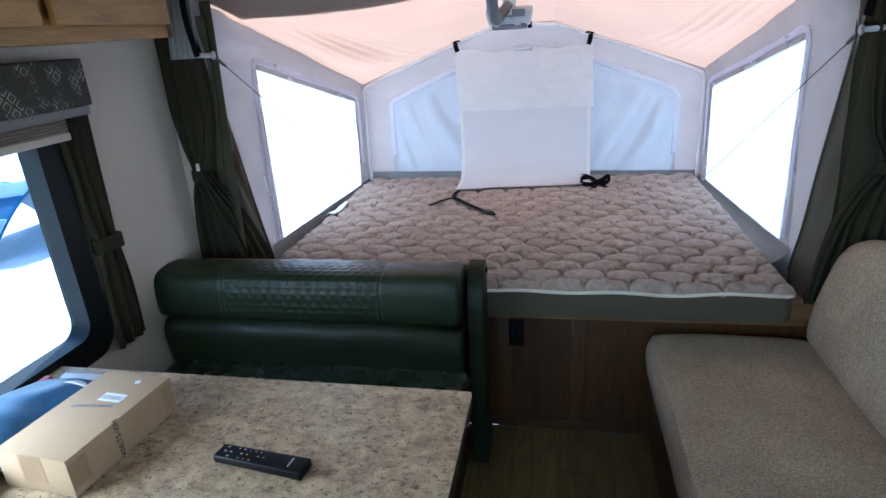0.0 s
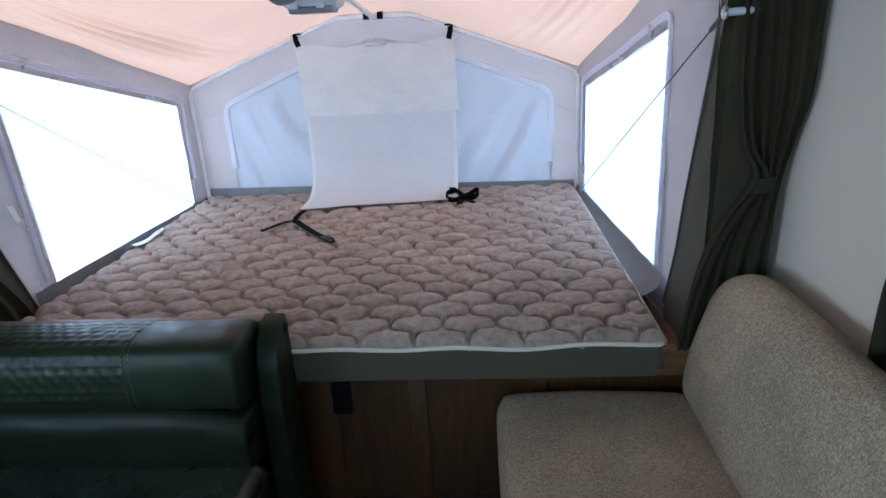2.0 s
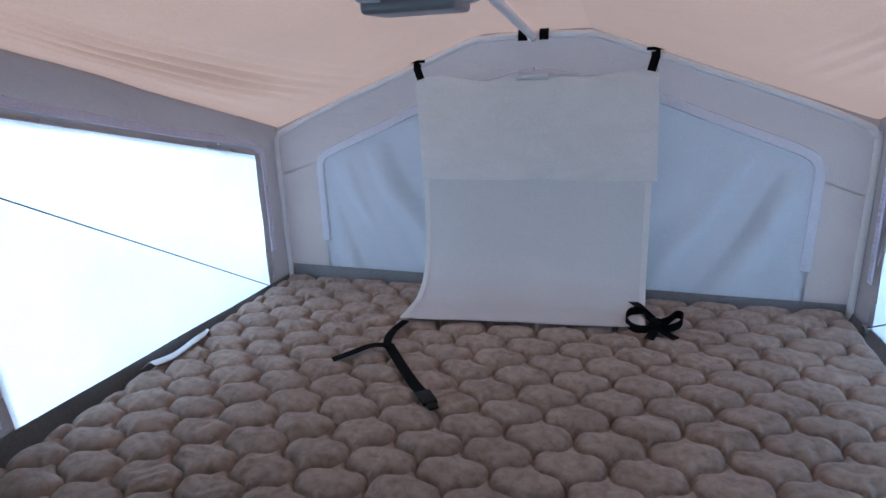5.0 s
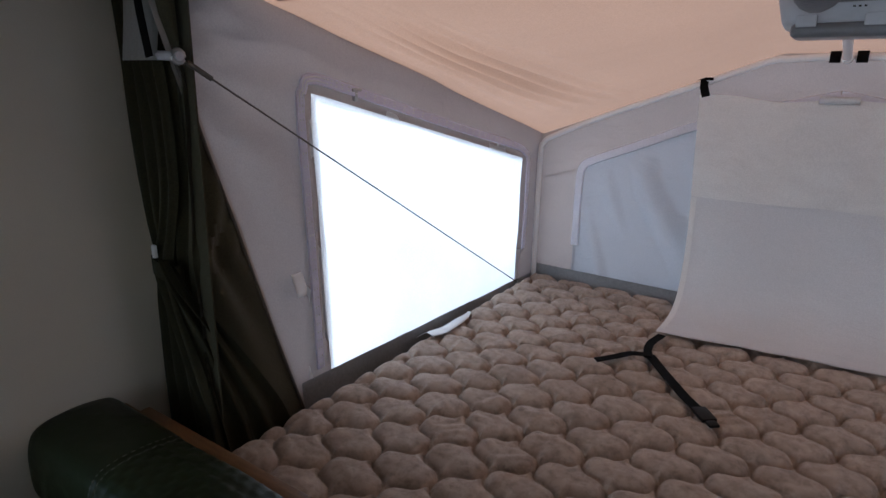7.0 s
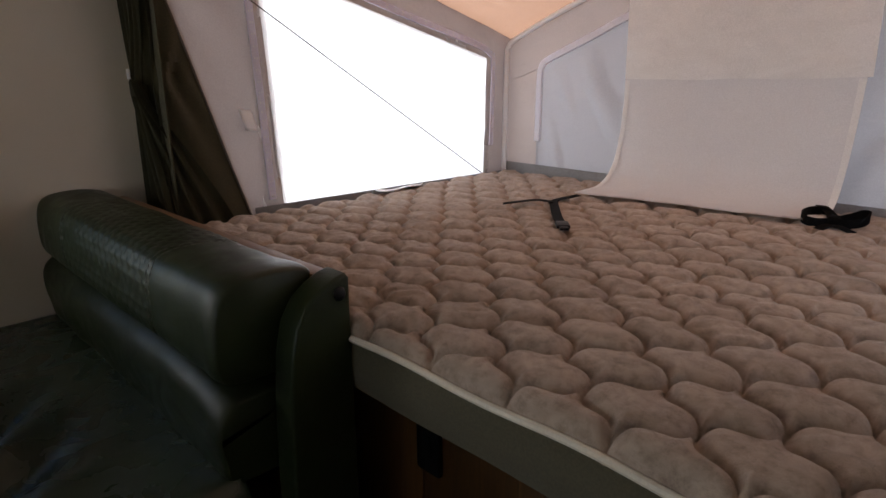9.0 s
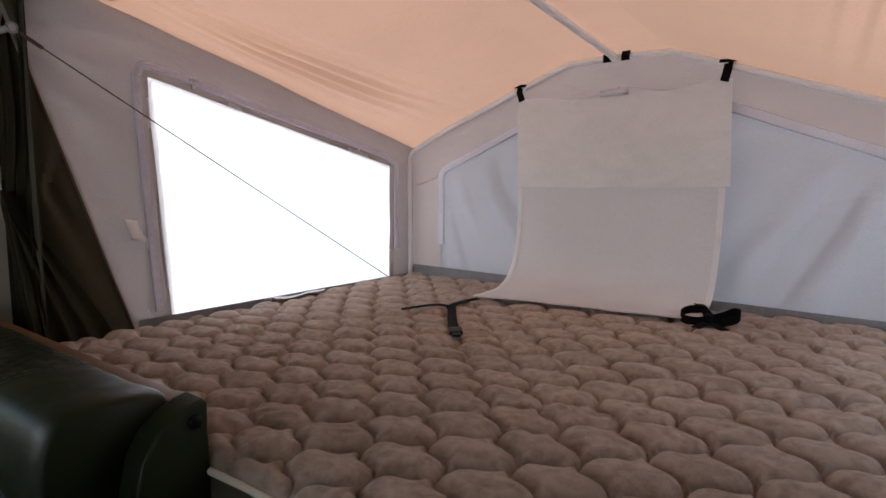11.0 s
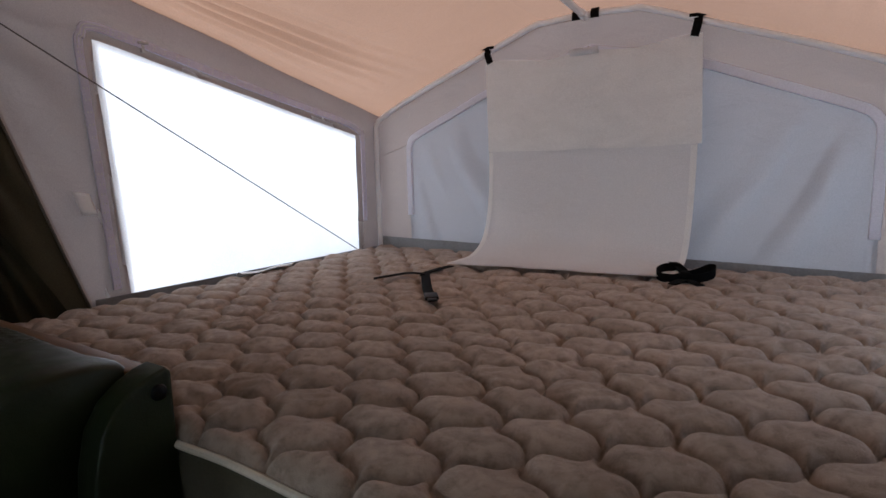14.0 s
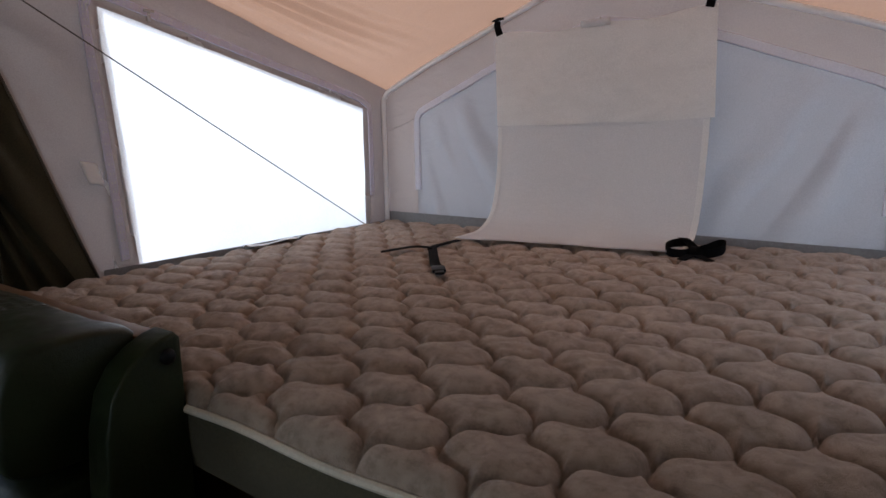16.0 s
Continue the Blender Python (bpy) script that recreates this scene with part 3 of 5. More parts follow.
    prof = [(sx * (tent_x(0.046, 0.545) - deep), 0.545), (sx * 1.115, 0.545), (sx * 1.115, 1.69), (sx * (tent_x(0.046, 1.69) - deep), 1.69)]
    fr, bk = [bm.verts.new((x, 0.0455, z)) for x, z in prof], [bm.verts.new((x, 0.0490, z)) for x, z in prof]
    bm.faces.new(fr)
    bm.faces.new(bk[::-1])
    for k in range(4):
        bm.faces.new((fr[k], bk[k], bk[(k + 1) % 4], fr[(k + 1) % 4]))
    if sx > 0:
        box(bm, 1.066, 1.218, 0.032, 0.0365, 0.545, 1.69)
    part("lining", bm, M_TRIANGLE, jamb, smooth=False)
    # brown gusset between the opening and the slanting edge
    bm = bmesh.new()

    def gus(u, v):
        z = 0.54 + v * (1.62 - 0.54)
        y = 0.034 + (front_edge(max(z, 0.6), sx) - 0.026) * u
        return Vector((sx * (tent_x(y, z) - 0.005 + 0.007 * (nz(y * 4, z * 3, sx * 7) + 0.5 * nz((y + 0.5 * z) * 14, (z - 0.5 * y) * 3, sx * 3)) - (0.020 * (0.5 + 0.5 * math.sin(19 * math.atan2(y - 0.01, abs(z - 1.09) + 0.12) + 1.0)) * (1 - u ** 4) if sx < 0 else 0.0)), y, z))
    grid(bm, gus, 30, 40)
    part("gusset", bm, M_TRIANGLE, side, "dark brown vinyl gusset")

    # pale folded edge of the canvas along the gusset, with a thin dark line beside it
    def on_edge(z, dy, out):
        y = front_edge(z, sx) + dy
        return Vector((sx * (tent_x(y, z) - out + 0.007 * (nz(y * 4, z * 3, sx * 7) + 0.5 * nz((y + 0.5 * z) * 14, (z - 0.5 * y) * 3, sx * 3))), y, z))
    part("edge_hem", grid(bmesh.new(), lambda u, v: on_edge(0.60 + 0.88 * v, 0.005 + 0.009 * u, 0.009 - 0.002 * u), 3, 40), M_TENT, side, "folded pale canvas edge")
    part("edge_line", tube(bmesh.new(), [on_edge(0.60 + 0.88 * k / 30, 0.003, 0.009) for k in range(31)], 0.0032, 6), M_WIRE, side, "thin dark line along the canvas edge")
    # dark grey vinyl along the mattress
    bm = bmesh.new()

    def band(u, v):
        y = 0.30 + (END - 0.30) * u
        z = 0.60 + 0.080 * v
        return Vector((sx * (tent_x(y, z) - 0.008 - (0.012 if sx < 0 else 0.10) * (1 - v) ** 2 - 0.004 * nz(y * 6, z, sx)), y, z))
    grid(bm, band, 40, 6)
    part("band", bm, M_BAND, side, "dark grey vinyl band")
    return side


def binding_stitches(pts, sx):
    bm = bmesh.new()
    line = smooth_line(pts, 24)
    for i in range(1, len(line) - 1, 2):
        t = (line[i + 1] - line[i - 1]).normalized()
        a = t.cross(Vector((sx, 0, 0))).normalized()
        for k in (-0.0045, 0.0045):
            c = line[i] + a * k - Vector((sx * 0.0052, 0, 0))
            tube(bm, [c - t * 0.0030, c + t * 0.0030], 0.0017, 4)
    return bm


def binding(pts, sx):
    """A flat band that lies against the wall along pts."""
    bm = bmesh.new()
    line = smooth_line(pts, 6)
    rows = []
    for i, p in enumerate(line):
        t = (line[min(i + 1, len(line) - 1)] - line[max(i - 1, 0)]).normalized()
        nrm = Vector((sx, 0, 0))
        a = t.cross(nrm).normalized() * 0.013
        w = 0.0016 * (i % 2)
        rows.append([bm.verts.new(c) for c in (p - a, p - a * 0.85 - nrm * (0.004 + w), p + a * 0.85 - nrm * (0.004 + w), p + a)])
    for r0, r1 in zip(rows, rows[1:]):
        for k in range(3):
            bm.faces.new((r0[k], r0[k + 1], r1[k + 1], r1[k]))
    return bm


side_l = tent_side(-1, "tent_wall_left")
side_r = tent_side(1, "tent_wall_right")

# end wall, with a closed grey-blue flap window
FLAP = [(-0.792, 0.70), (-0.790, 1.105), (-0.768, 1.150), (-0.40, 1.300), (0.0, 1.41), (0.37, 1.322), (0.795, 1.155), (0.832, 1.105), (0.830, 0.70)]


def flap_top(x):
    for (xa, za), (xb, zb) in zip(FLAP[2:7], FLAP[3:7]):
        if xa <= x <= xb:
            return za + (zb - za) * (x - xa) / (xb - xa)
    return 1.155 - (x - 0.795) * 1.2 if x > 0 else 1.150 + (x + 0.768) * 1.6


bm = bmesh.new()
for x0, x1, lo in ((-0.972, -0.788, False), (-0.788, 0.828, True), (0.828, 0.972, False)):
    def ew(u, v):
        x = x0 + (x1 - x0) * u
        z0 = flap_top(x) - 0.012 if lo else 0.60
        z1 = arch(min(0.953, abs(x))) + 0.014
        z = z0 + (z1 - z0) * v
        return Vector((x, END + 0.004 * nz(x * 4, z * 4, 3), z))
    grid(bm, ew, max(4, int(abs(x1 - x0) * 40)), 16)
end_wall = structure("tent_wall_end", bm, M_TENT, "grey-beige canvas end of the tent with a flap window", "tent wall", True)
bm = bmesh.new()


def flap(u, v):
    x = -0.80 + 1.64 * u
    t = flap_top(x)
    z = 0.62 + (t - 0.62) * v
    rim = min(1.0, max(0.0, min(x + 0.77, 0.81 - x)) / 0.10) * min(1.0, max(0.0, t - 0.02 - z) / 0.08)
    amp = 0.023 * math.sin(math.pi * v) ** 0.6 * (0.35 + min(1, abs(x + 0.0) * 1.3)) * rim
    sl = x + (0.45 if x < 0 else -0.45) * (z - 0.7)
    w = amp * (0.6 * math.sin(sl * 34 + 2 * nz(x, z, 0, 3)) + 1.2 * nz(sl * 7, z * 2, 5))
    return Vector((x, END - 0.004 - max(-0.001, w + 0.006 * rim), z))


grid(bm, flap, 160, 40)
part("flap", bm, M_FLAP, end_wall, "closed blue-grey canvas window flap with slanting creases")
for pts in ([(-0.792, 0.82), (-0.792, 0.92), (-0.791, 1.02), (-0.790, 1.085), (-0.786, 1.118), (-0.772, 1.142), (-0.740, 1.160), (-0.66, 1.193), (-0.53, 1.246), (-0.40, 1.300), (-0.2, 1.36), (0.0, 1.41)],
            [(0.0, 1.41), (0.2, 1.37), (0.37, 1.322), (0.52, 1.263), (0.66, 1.208), (0.755, 1.170), (0.797, 1.150), (0.820, 1.128), (0.831, 1.095), (0.832, 1.02), (0.832, 0.90), (0.831, 0.792)]):
    bm = bmesh.new()
    line = smooth_line([Vector((x, END - 0.007, z)) for x, z in pts], 6)
    rows = []
    for i, p in enumerate(line):
        t = (line[min(i + 1, len(line) - 1)] - line[max(i - 1, 0)]).normalized()
        a = t.cross(Vector((0, 1, 0))).normalized() * 0.0145
        q = Vector((0, -0.007 - 0.001 * (i % 2), 0))
        rows.append([bm.verts.new(c) for c in (p - a, p - a * 0.85 + q, p + a * 0.85 + q, p + a)])
    for r0, r1 in zip(rows, rows[1:]):
        for k in range(3):
            bm.faces.new((r0[k], r0[k + 1], r1[k + 1], r1[k]))
    part("binding", bm, M_ZIP2, end_wall, "white window binding")
part("band", grid(bmesh.new(), lambda u, v: Vector((-0.965 + 1.93 * u, END - 0.008 - 0.02 * (1 - v) - (0.016 if v > 0.05 else 0) + 0.003 * nz(u * 9, v, 2), 0.60 + (0.122 - 0.025 * u) * v)), 60, 4), M_BAND, end_wall, "dark grey vinyl band")

for xa, za, xb, zb in ((-0.955, 1.072, -0.812, 1.118), (0.852, 1.068, 0.958, 1.026)):
    part("seam", tube(bmesh.new(), [(xa, END - 0.003, za), ((xa + xb) / 2, END - 0.004, (za + zb) / 2 - 0.002), (xb, END - 0.004, zb)], 0, flat=(0.002, 0.004)), M_TENT, end_wall, "sewn seam", smooth=False)

# poles
PY = 1.482
hoop = thing("tent_hoop", (0, PY, 0.6), "white bent steel hoop carrying the tent end", "tent pole")
pts = [(-0.950, PY, 0.60), (-0.948, PY, 0.9), (-0.944, PY, 1.175), (-0.934, PY, 1.212), (-0.90, PY, 1.240)]
pts += [(x, PY, arch(x)) for x in (-0.7, -0.4, -0.2)] + [(-0.14, PY, 1.514), (0.0, PY, 1.52), (0.14, PY, 1.514)] + [(x, PY, arch(x)) for x in (0.2, 0.4, 0.7)]
pts += [(0.905, PY, 1.240), (0.942, PY, 1.212), (0.953, PY, 1.175), (0.956, PY, 0.9), (0.958, PY, 0.60)]
part("hoop", tube(bmesh.new(), smooth_line(pts, 6), 0.0105, 12), M_POLE, hoop)
ridge = thing("ridge_pole", (0, 0.7, 1.6), "white tent ridge pole from trailer to hoop", "tent pole")
part("pole", tube(bmesh.new(), [(0, 0.0, 1.672), (0, 0.75, 1.592), (0, PY, 1.512)], 0.0115, 14), M_POLE, ridge)
part("end_fitting", tube(bmesh.new(), [(0, PY - 0.04, 1.517), (0, PY - 0.006, 1.512)], 0.0145, 14), M_POLE, ridge)


def webbing(name, pts, w, label, parent=None, up=(0, 0, 1), category="strap", group=""):
    bm = tube(bmesh.new(), smooth_line(pts, 6), 0, flat=(w, 0.0025), up=up)
    return part(name, bm, M_BLACK, parent, label, smooth=False) if parent else tagged(part(name, bm, M_BLACK, None, label, smooth=False), category=category, group=group)


for x in (-0.024, 0.028):
    webbing("hoop_tab", [(x * 1.25, PY - 0.013, 1.502), (x * 1.25, PY - 0.0145, 1.52), (x * 1.25, PY - 0.004, 1.534)], 0.028, "short black webbing tab round the hoop", up=(0, 1, 0), group="hoop tabs")

# steel stay wires with their studs
for sx in (-1, 1):
    hub = Vector((-0.988, 0.018, 1.491) if sx < 0 else (1.028, 0.004, 1.453))
    foot = Vector((sx * 0.966, 1.37, 0.668 if sx < 0 else 0.680))
    stay = thing("stay_wire", foot, "thin steel stay wire across the tent side", "wire", "stay wires")
    d = (foot - hub).normalized()
    part("wire", tube(bmesh.new(), [hub, foot], 0.0020, 6), M_WIRE, stay)
    part("crimp", tube(bmesh.new(), [hub + d * 0.02, hub + d * 0.075], 0.0055, 8), M_WIRE, stay, "dark crimp sleeve")
    ring = [hub + Vector((0, 0.012 * math.cos(a), 0.012 * math.sin(a))) for a in [radians(30 * k) for k in range(13)]]
    part("eye", tube(bmesh.new(), ring, 0.004, 8), M_STEEL, stay, "bright steel eye")
    part("stud", tube(bmesh.new(), [hub + Vector((sx * 0.07, -0.004, 0.003)), hub - Vector((sx * 0.006, 0, 0))], 0.0085, 12), M_LIGHTBODY, stay, "white stud tube")
    part("foot_clip", boxes((foot.x - 0.008, foot.x + 0.008, foot.y - 0.01, foot.y + 0.02, foot.z - 0.02, foot.z + 0.004), bevel=0.003), M_STEEL, stay)

# ---- bed ----
# The raised rim boards are unseen, added to block light leaking under the canvas.
platform = tagged(part("bed_platform", boxes((-1.21, 1.21, 0.031, 1.58, 0.495, 0.5365), (-1.10, -1.080, 0.1015, 1.58, 0.537, 0.625), (1.080, 1.10, 0.1015, 1.58, 0.537, 0.625), (-1.079, 1.079, 1.545, 1.58, 0.537, 0.625), bevel=0.003), M_OAKX, None, "plywood bed platform folded out of the trailer"), category="bed platform")
bpy.context.view_layer.update()
fasc = structure("trim", boxes((-WX, -0.115, -0.0765, -0.0635, 0.20, 0.742), (0.962, WX, -0.004, 0.03, 0.537, 0.60), bevel=0.003), M_OAKX, "orange wood trim board beside the mattress", "trim")

MX0, MX1, MY0, MY1, MZ = -0.955, 0.950, -0.058, 1.485, 0.662
CW, CP = 0.149, 0.0803  # quilt cell: width, row pitch
mattress = thing("mattress", (0, 0.7, 0.548), "taupe quilted velour mattress with grey sides, filling the tent", "mattress")


def quilt_height(X, Y):
    ph = 2 * np.pi * (X - 0.209) / CW
    wob = 0.006 * np.sin(X * 9 + 1.3) * np.cos(Y * 7) + 0.0035 * np.sin(X * 23 + Y * 17)
    yy = (Y + wob + 0.056) / CP + 0.5
    c = np.cos(ph)
    tau = 1 - np.abs(np.arcsin(np.clip(c, -1, 1))) / (np.pi / 2)
    tau = np.minimum(1, tau / 0.66)
    cusp = np.sign(c) * (1 - np.sqrt(np.clip(1 - (1 - tau) ** 2, 0, 1)))
    c = 0.45 * (0.82 * cusp + 0.18 * c)
    lo, hi = np.full(X.shape, -1e9), np.full(X.shape, 1e9)
    row = np.zeros(X.shape)
    base = np.floor(yy)
    for dk in (-1, 0, 1, 2):
        k = base + dk
        ln = k + np.where(np.mod(k, 2) == 0, -1.0, 1.0) * c
        up = (ln <= yy) & (ln > lo)
        row = np.where(up, k, row)
        lo = np.where(up, ln, lo)
        hi = np.where((ln > yy) & (ln < hi), ln, hi)
    turn = ph + np.where(np.mod(row, 2) == 0, np.pi, 0.0)
    along = np.abs((turn + np.pi) % (2 * np.pi) - np.pi) / (2 * np.pi) * CW
    gap = np.clip(hi - lo, 0.02, 2)
    t = np.clip((yy - lo) / gap, 0, 1)
    e = np.clip(along / (0.5 * CW), 0, 1)
    return (4 * t * (1 - t)) ** 0.30 * np.sqrt(np.clip(1 - (1 - e) ** 8, 0, 1)) * np.clip(gap, 0, 1) ** 0.4


NXM, NYM = 520, 440
gx, gy = np.linspace(MX0, MX1, NXM + 1), np.linspace(MY0, MY1, NYM + 1)
GX, GY = np.meshgrid(gx, gy, indexing="ij")
edge = np.minimum.reduce([GX - MX0, MX1 - GX, GY - MY0, MY1 - GY])
soft = np.clip(edge / 0.035, 0, 1)
soft = np.sqrt(np.clip(1 - (1 - soft) ** 2, 0, 1))
H = quilt_height(GX, GY)
lump = 0.0035 * np.sin(GX * 5.1 + 0.6) * np.sin(GY * 6.3 + 0.4) + 0.003 * np.sin(GX * 31 + GY * 13) * np.sin(GY * 41 - GX * 9)
wr = 0.0030 * np.sin(GX * 47 + 5 * np.sin(GY * 29)) * np.sin(GY * 83 + 4 * np.sin(GX * 37)) * H * (0.4 + 0.6 * np.sin(GX * 7 + 2) * np.sin(GY * 9 + 1))
GZ = MZ - 0.025 + 0.016 * soft + (0.037 * H + lump + wr) * (0.25 + 0.75 * soft)
verts = np.stack([GX, GY, GZ], -1).reshape(-1, 3)
idx = np.arange((NXM + 1) * (NYM + 1)).reshape(NXM + 1, NYM + 1)
quads = np.stack([idx[:-1, :-1], idx[1:, :-1], idx[1:, 1:], idx[:-1, 1:]], -1).reshape(-1, 4)
me = bpy.data.meshes.new("quilted_top")
me.from_pydata(verts.tolist(), [], quads.tolist())
me.materials.append(M_VELOUR)
me.polygons.foreach_set("use_smooth", [True] * len(me.polygons))
top = new("quilted_top", me)
top.parent, top.matrix_parent_inverse = mattress, mattress.matrix_world.inverted()
tagged(top, "taupe velour top quilted in wavy ogee cells")
bm = bmesh.new()
ring = [(x, y) for x, y in rounded_rect(MX0 + 0.004, MX1 - 0.004, MY0 + 0.004, MY1 - 0.004, 0.03)]
dense = []
for (xa, ya), (xb, yb) in zip(ring, ring[1:] + ring[:1]):
    n = max(1, int(math.hypot(xb - xa, yb - ya) / 0.04))
    dense += [(xa + (xb - xa) * k / n, ya + (yb - ya) * k / n) for k in range(n)]
rows = []
for j in range(7):
    v = j / 6
    z = 0.549 + v * (MZ - 0.014 - 0.549)
    puff = 0.006 * math.sin(math.pi * v)
    row = []
    for x, y in dense:
        c = Vector((x - 0.0, y - 0.71, 0)).normalized()
        k = puff + 0.003 * nz(x * 6, y * 6, v * 2)
        row.append(bm.verts.new((x + c.x * k, y + c.y * k, z + 0.004 * v * nz(x * 4, y * 4, 9))))
    rows.append(row)
n = len(dense)
for r0, r1 in zip(rows, rows[1:]):
    for k in range(n):
        bm.faces.new((r0[k], r0[(k + 1) % n], r1[(k + 1) % n], r1[k]))
bm.faces.new(rows[0])
part("side_band", bm, M_SIDE, mattress, "olive-grey fabric side band")
bm = bmesh.new()
pl = [Vector((x + 0.0, y, MZ - 0.013 + 0.004 * nz(x * 4, y * 4, 9) + 0.003 * math.sin(x * 19) + 0.003 * math.sin(x * 8 + 1))) for x, y in dense]
pl = [Vector((p.x + (0.004 if p.x > 0.9 else -0.004 if p.x < -0.9 else 0), p.y - (0.006 if p.y < 0 else 0), p.z)) for p in pl]
tube(bm, pl + pl[:1], 0.0062, 8)
part("piping", bm, M_PIPING, mattress, "off-white piped edge")

# ---- white cloth hung from the hoop ----
cloth = thing("hanging_cloth", (0, 1.48, 0.69), "white translucent cloth hung from the hoop, trailing on the mattress", "cloth")
CURVE = [(1.478, 1.405), (1.474, 1.25), (1.468, 1.08), (1.455, 0.95), (1.425, 0.83), (1.375, 0.745), (1.30, 0.705), (1.22, 0.697), (1.13, 0.696)]
cl = smooth_line([(0, y, z) for y, z in CURVE], 8)


def cloth_at(u, v):
    f = v * (len(cl) - 1)
    i = min(int(f), len(cl) - 2)
    p = cl[i].lerp(cl[i + 1], f - i)
    x0, x1 = -0.386 + 0.028 * v + 0.012 * math.sin(math.pi * v), 0.371 - 0.006 * v
    x = x0 + (x1 - x0) * u
    sag = -0.012 * math.sin(math.pi * u) * (1 - v) ** 4 + 0.006 * math.sin(u * 15) * (1 - v) ** 6
    y = p.y + 0.075 * u * v ** 4 - 0.012 * math.sin(2.2 * math.pi * u + 1) * math.sin(math.pi * v) - 0.006 * nz(u * 3, v * 3, 4)
    return Vector((x, y, p.z + sag + 0.003 * nz(u * 5, v * 5, 8) + 0.004 * v))


part("cloth", grid(bmesh.new(), cloth_at, 60, 90), M_CLOTH, cloth, "sheer white cloth")


def upper_at(u, v):
    p = cloth_at(u, v * 0.255)
    return p + Vector((0.014 * u * v, -0.004 - 0.002 * v, 0))


part("upper_layer", grid(bmesh.new(), upper_at, 50, 30), M_CLOTH2, cloth, "second layer over the upper part")
for u0 in (0.0, 0.975):
    part("side_hem", grid(bmesh.new(), lambda u, v: cloth_at(u0 + 0.025 * u, 0.26 + 0.74 * v) + Vector((0, -0.003, 0.002)), 2, 60), M_CLOTH2, cloth, "stitched side hem")
part("hem", grid(bmesh.new(), lambda u, v: cloth_at(u, 0.965 + 0.035 * v) + Vector((0, 0, 0.003)), 50, 3), M_CLOTH, cloth, "folded hem")
for k, (u0, x) in enumerate(((0.0, -0.375), (1.0, 0.358))):
    bm = tube(bmesh.new(), [(x + 0.010 * (1 - 2 * k), 1.470, 1.40), (x, PY - 0.0145, arch(x) - 0.01), (x, PY - 0.004, arch(x) + 0.013)], 0, flat=(0.025, 0.004), up=(0, 1, 0))
    box(bm, x - 0.026, x + 0.026, PY - 0.016, PY - 0.002, arch(x) + 0.008, arch(x) + 0.017)
    part("clip", bm, M_BLACK, cloth, "black webbing clip over the hoop", smooth=False)
part("fold_tag", grid(bmesh.new(), lambda u, v: Vector((-0.05 + 0.1 * u, 1.464 - 0.006 * v, 1.386 + 0.022 * v)), 4, 2), M_CLOTH, cloth, thick=0.001)

strap_l = thing("cloth_strap", (-0.33, 0.95, 0.69), "black webbing strap with a buckle lying on the mattress", "strap", "cloth straps")
Z = 0.687
webbing("tether", [(-0.337, 1.125, Z + 0.008), (-0.35, 1.06, Z + 0.006), (-0.345, 1.0, Z + 0.008), (-0.328, 0.949, Z + 0.006)], 0.024, "", strap_l)
webbing("tail", [(-0.325, 0.955, Z + 0.012), (-0.37, 0.93, Z + 0.016), (-0.41, 0.885, Z + 0.012), (-0.448, 0.85, Z + 0.006)], 0.023, "", strap_l)
webbing("main_strap", [(-0.328, 0.96, Z + 0.010), (-0.29, 0.91, Z + 0.008), (-0.245, 0.85, Z + 0.008), (-0.19, 0.78, Z + 0.008), (-0.15, 0.735, Z + 0.010)], 0.028, "", strap_l)
bm = bmesh.new()
box(bm, -0.018, 0.018, -0.028, 0.028, -0.004, 0.006, bevel=0.003)
box(bm, -0.012, 0.012, 0.028, 0.05, -0.003, 0.004, bevel=0.002)
bm.transform(Matrix.Translation((-0.135, 0.718, Z + 0.010)) @ Matrix.Rotation(radians(219), 4, "Z"))
part("buckle", bm, M_PLASTIC, strap_l, "black plastic side-release buckle")
strap_r = thing("cloth_strap", (0.38, 1.26, 0.69), "black webbing strap tied in a loose bow on the mattress", "strap", "cloth straps")


def on_edge_strap(name, pts, w):
    """Webbing that stands on its long edge; pts give its middle line."""
    return part(name, tube(bmesh.new(), smooth_line(pts, 7), 0, flat=(0.003, w)), M_BLACK, strap_r, smooth=False)


webbing("tail", [(0.246, 1.402, Z + 0.014), (0.295, 1.392, Z + 0.026), (0.33, 1.350, Z + 0.032), (0.36, 1.295, Z + 0.030), (0.388, 1.245, Z + 0.018)], 0.026, "", strap_r)
on_edge_strap("loop", [(0.392, 1.250, Z + 0.018), (0.362, 1.290, Z + 0.026), (0.325, 1.284, Z + 0.026), (0.312, 1.238, Z + 0.021), (0.328, 1.198, Z + 0.016), (0.360, 1.192, Z + 0.013), (0.388, 1.215, Z + 0.015)], 0.025)
on_edge_strap("bow", [(0.392, 1.225, Z + 0.016), (0.425, 1.232, Z + 0.028), (0.450, 1.258, Z + 0.038), (0.466, 1.252, Z + 0.036), (0.460, 1.228, Z + 0.024), (0.43, 1.208, Z + 0.016), (0.395, 1.212, Z + 0.013)], 0.024)
webbing("end", [(0.392, 1.215, Z + 0.010), (0.418, 1.190, Z + 0.009), (0.447, 1.165, Z + 0.005)], 0.024, "", strap_r)
webbing("end", [(0.392, 1.215, Z + 0.010), (0.385, 1.180, Z + 0.010), (0.374, 1.148, Z + 0.006)], 0.026, "", strap_r)
part("knot", boxes((0.376, 0.408, 1.205, 1.250, Z + 0.003, Z + 0.030), bevel=0.009, seg=3), M_BLACK, strap_r)

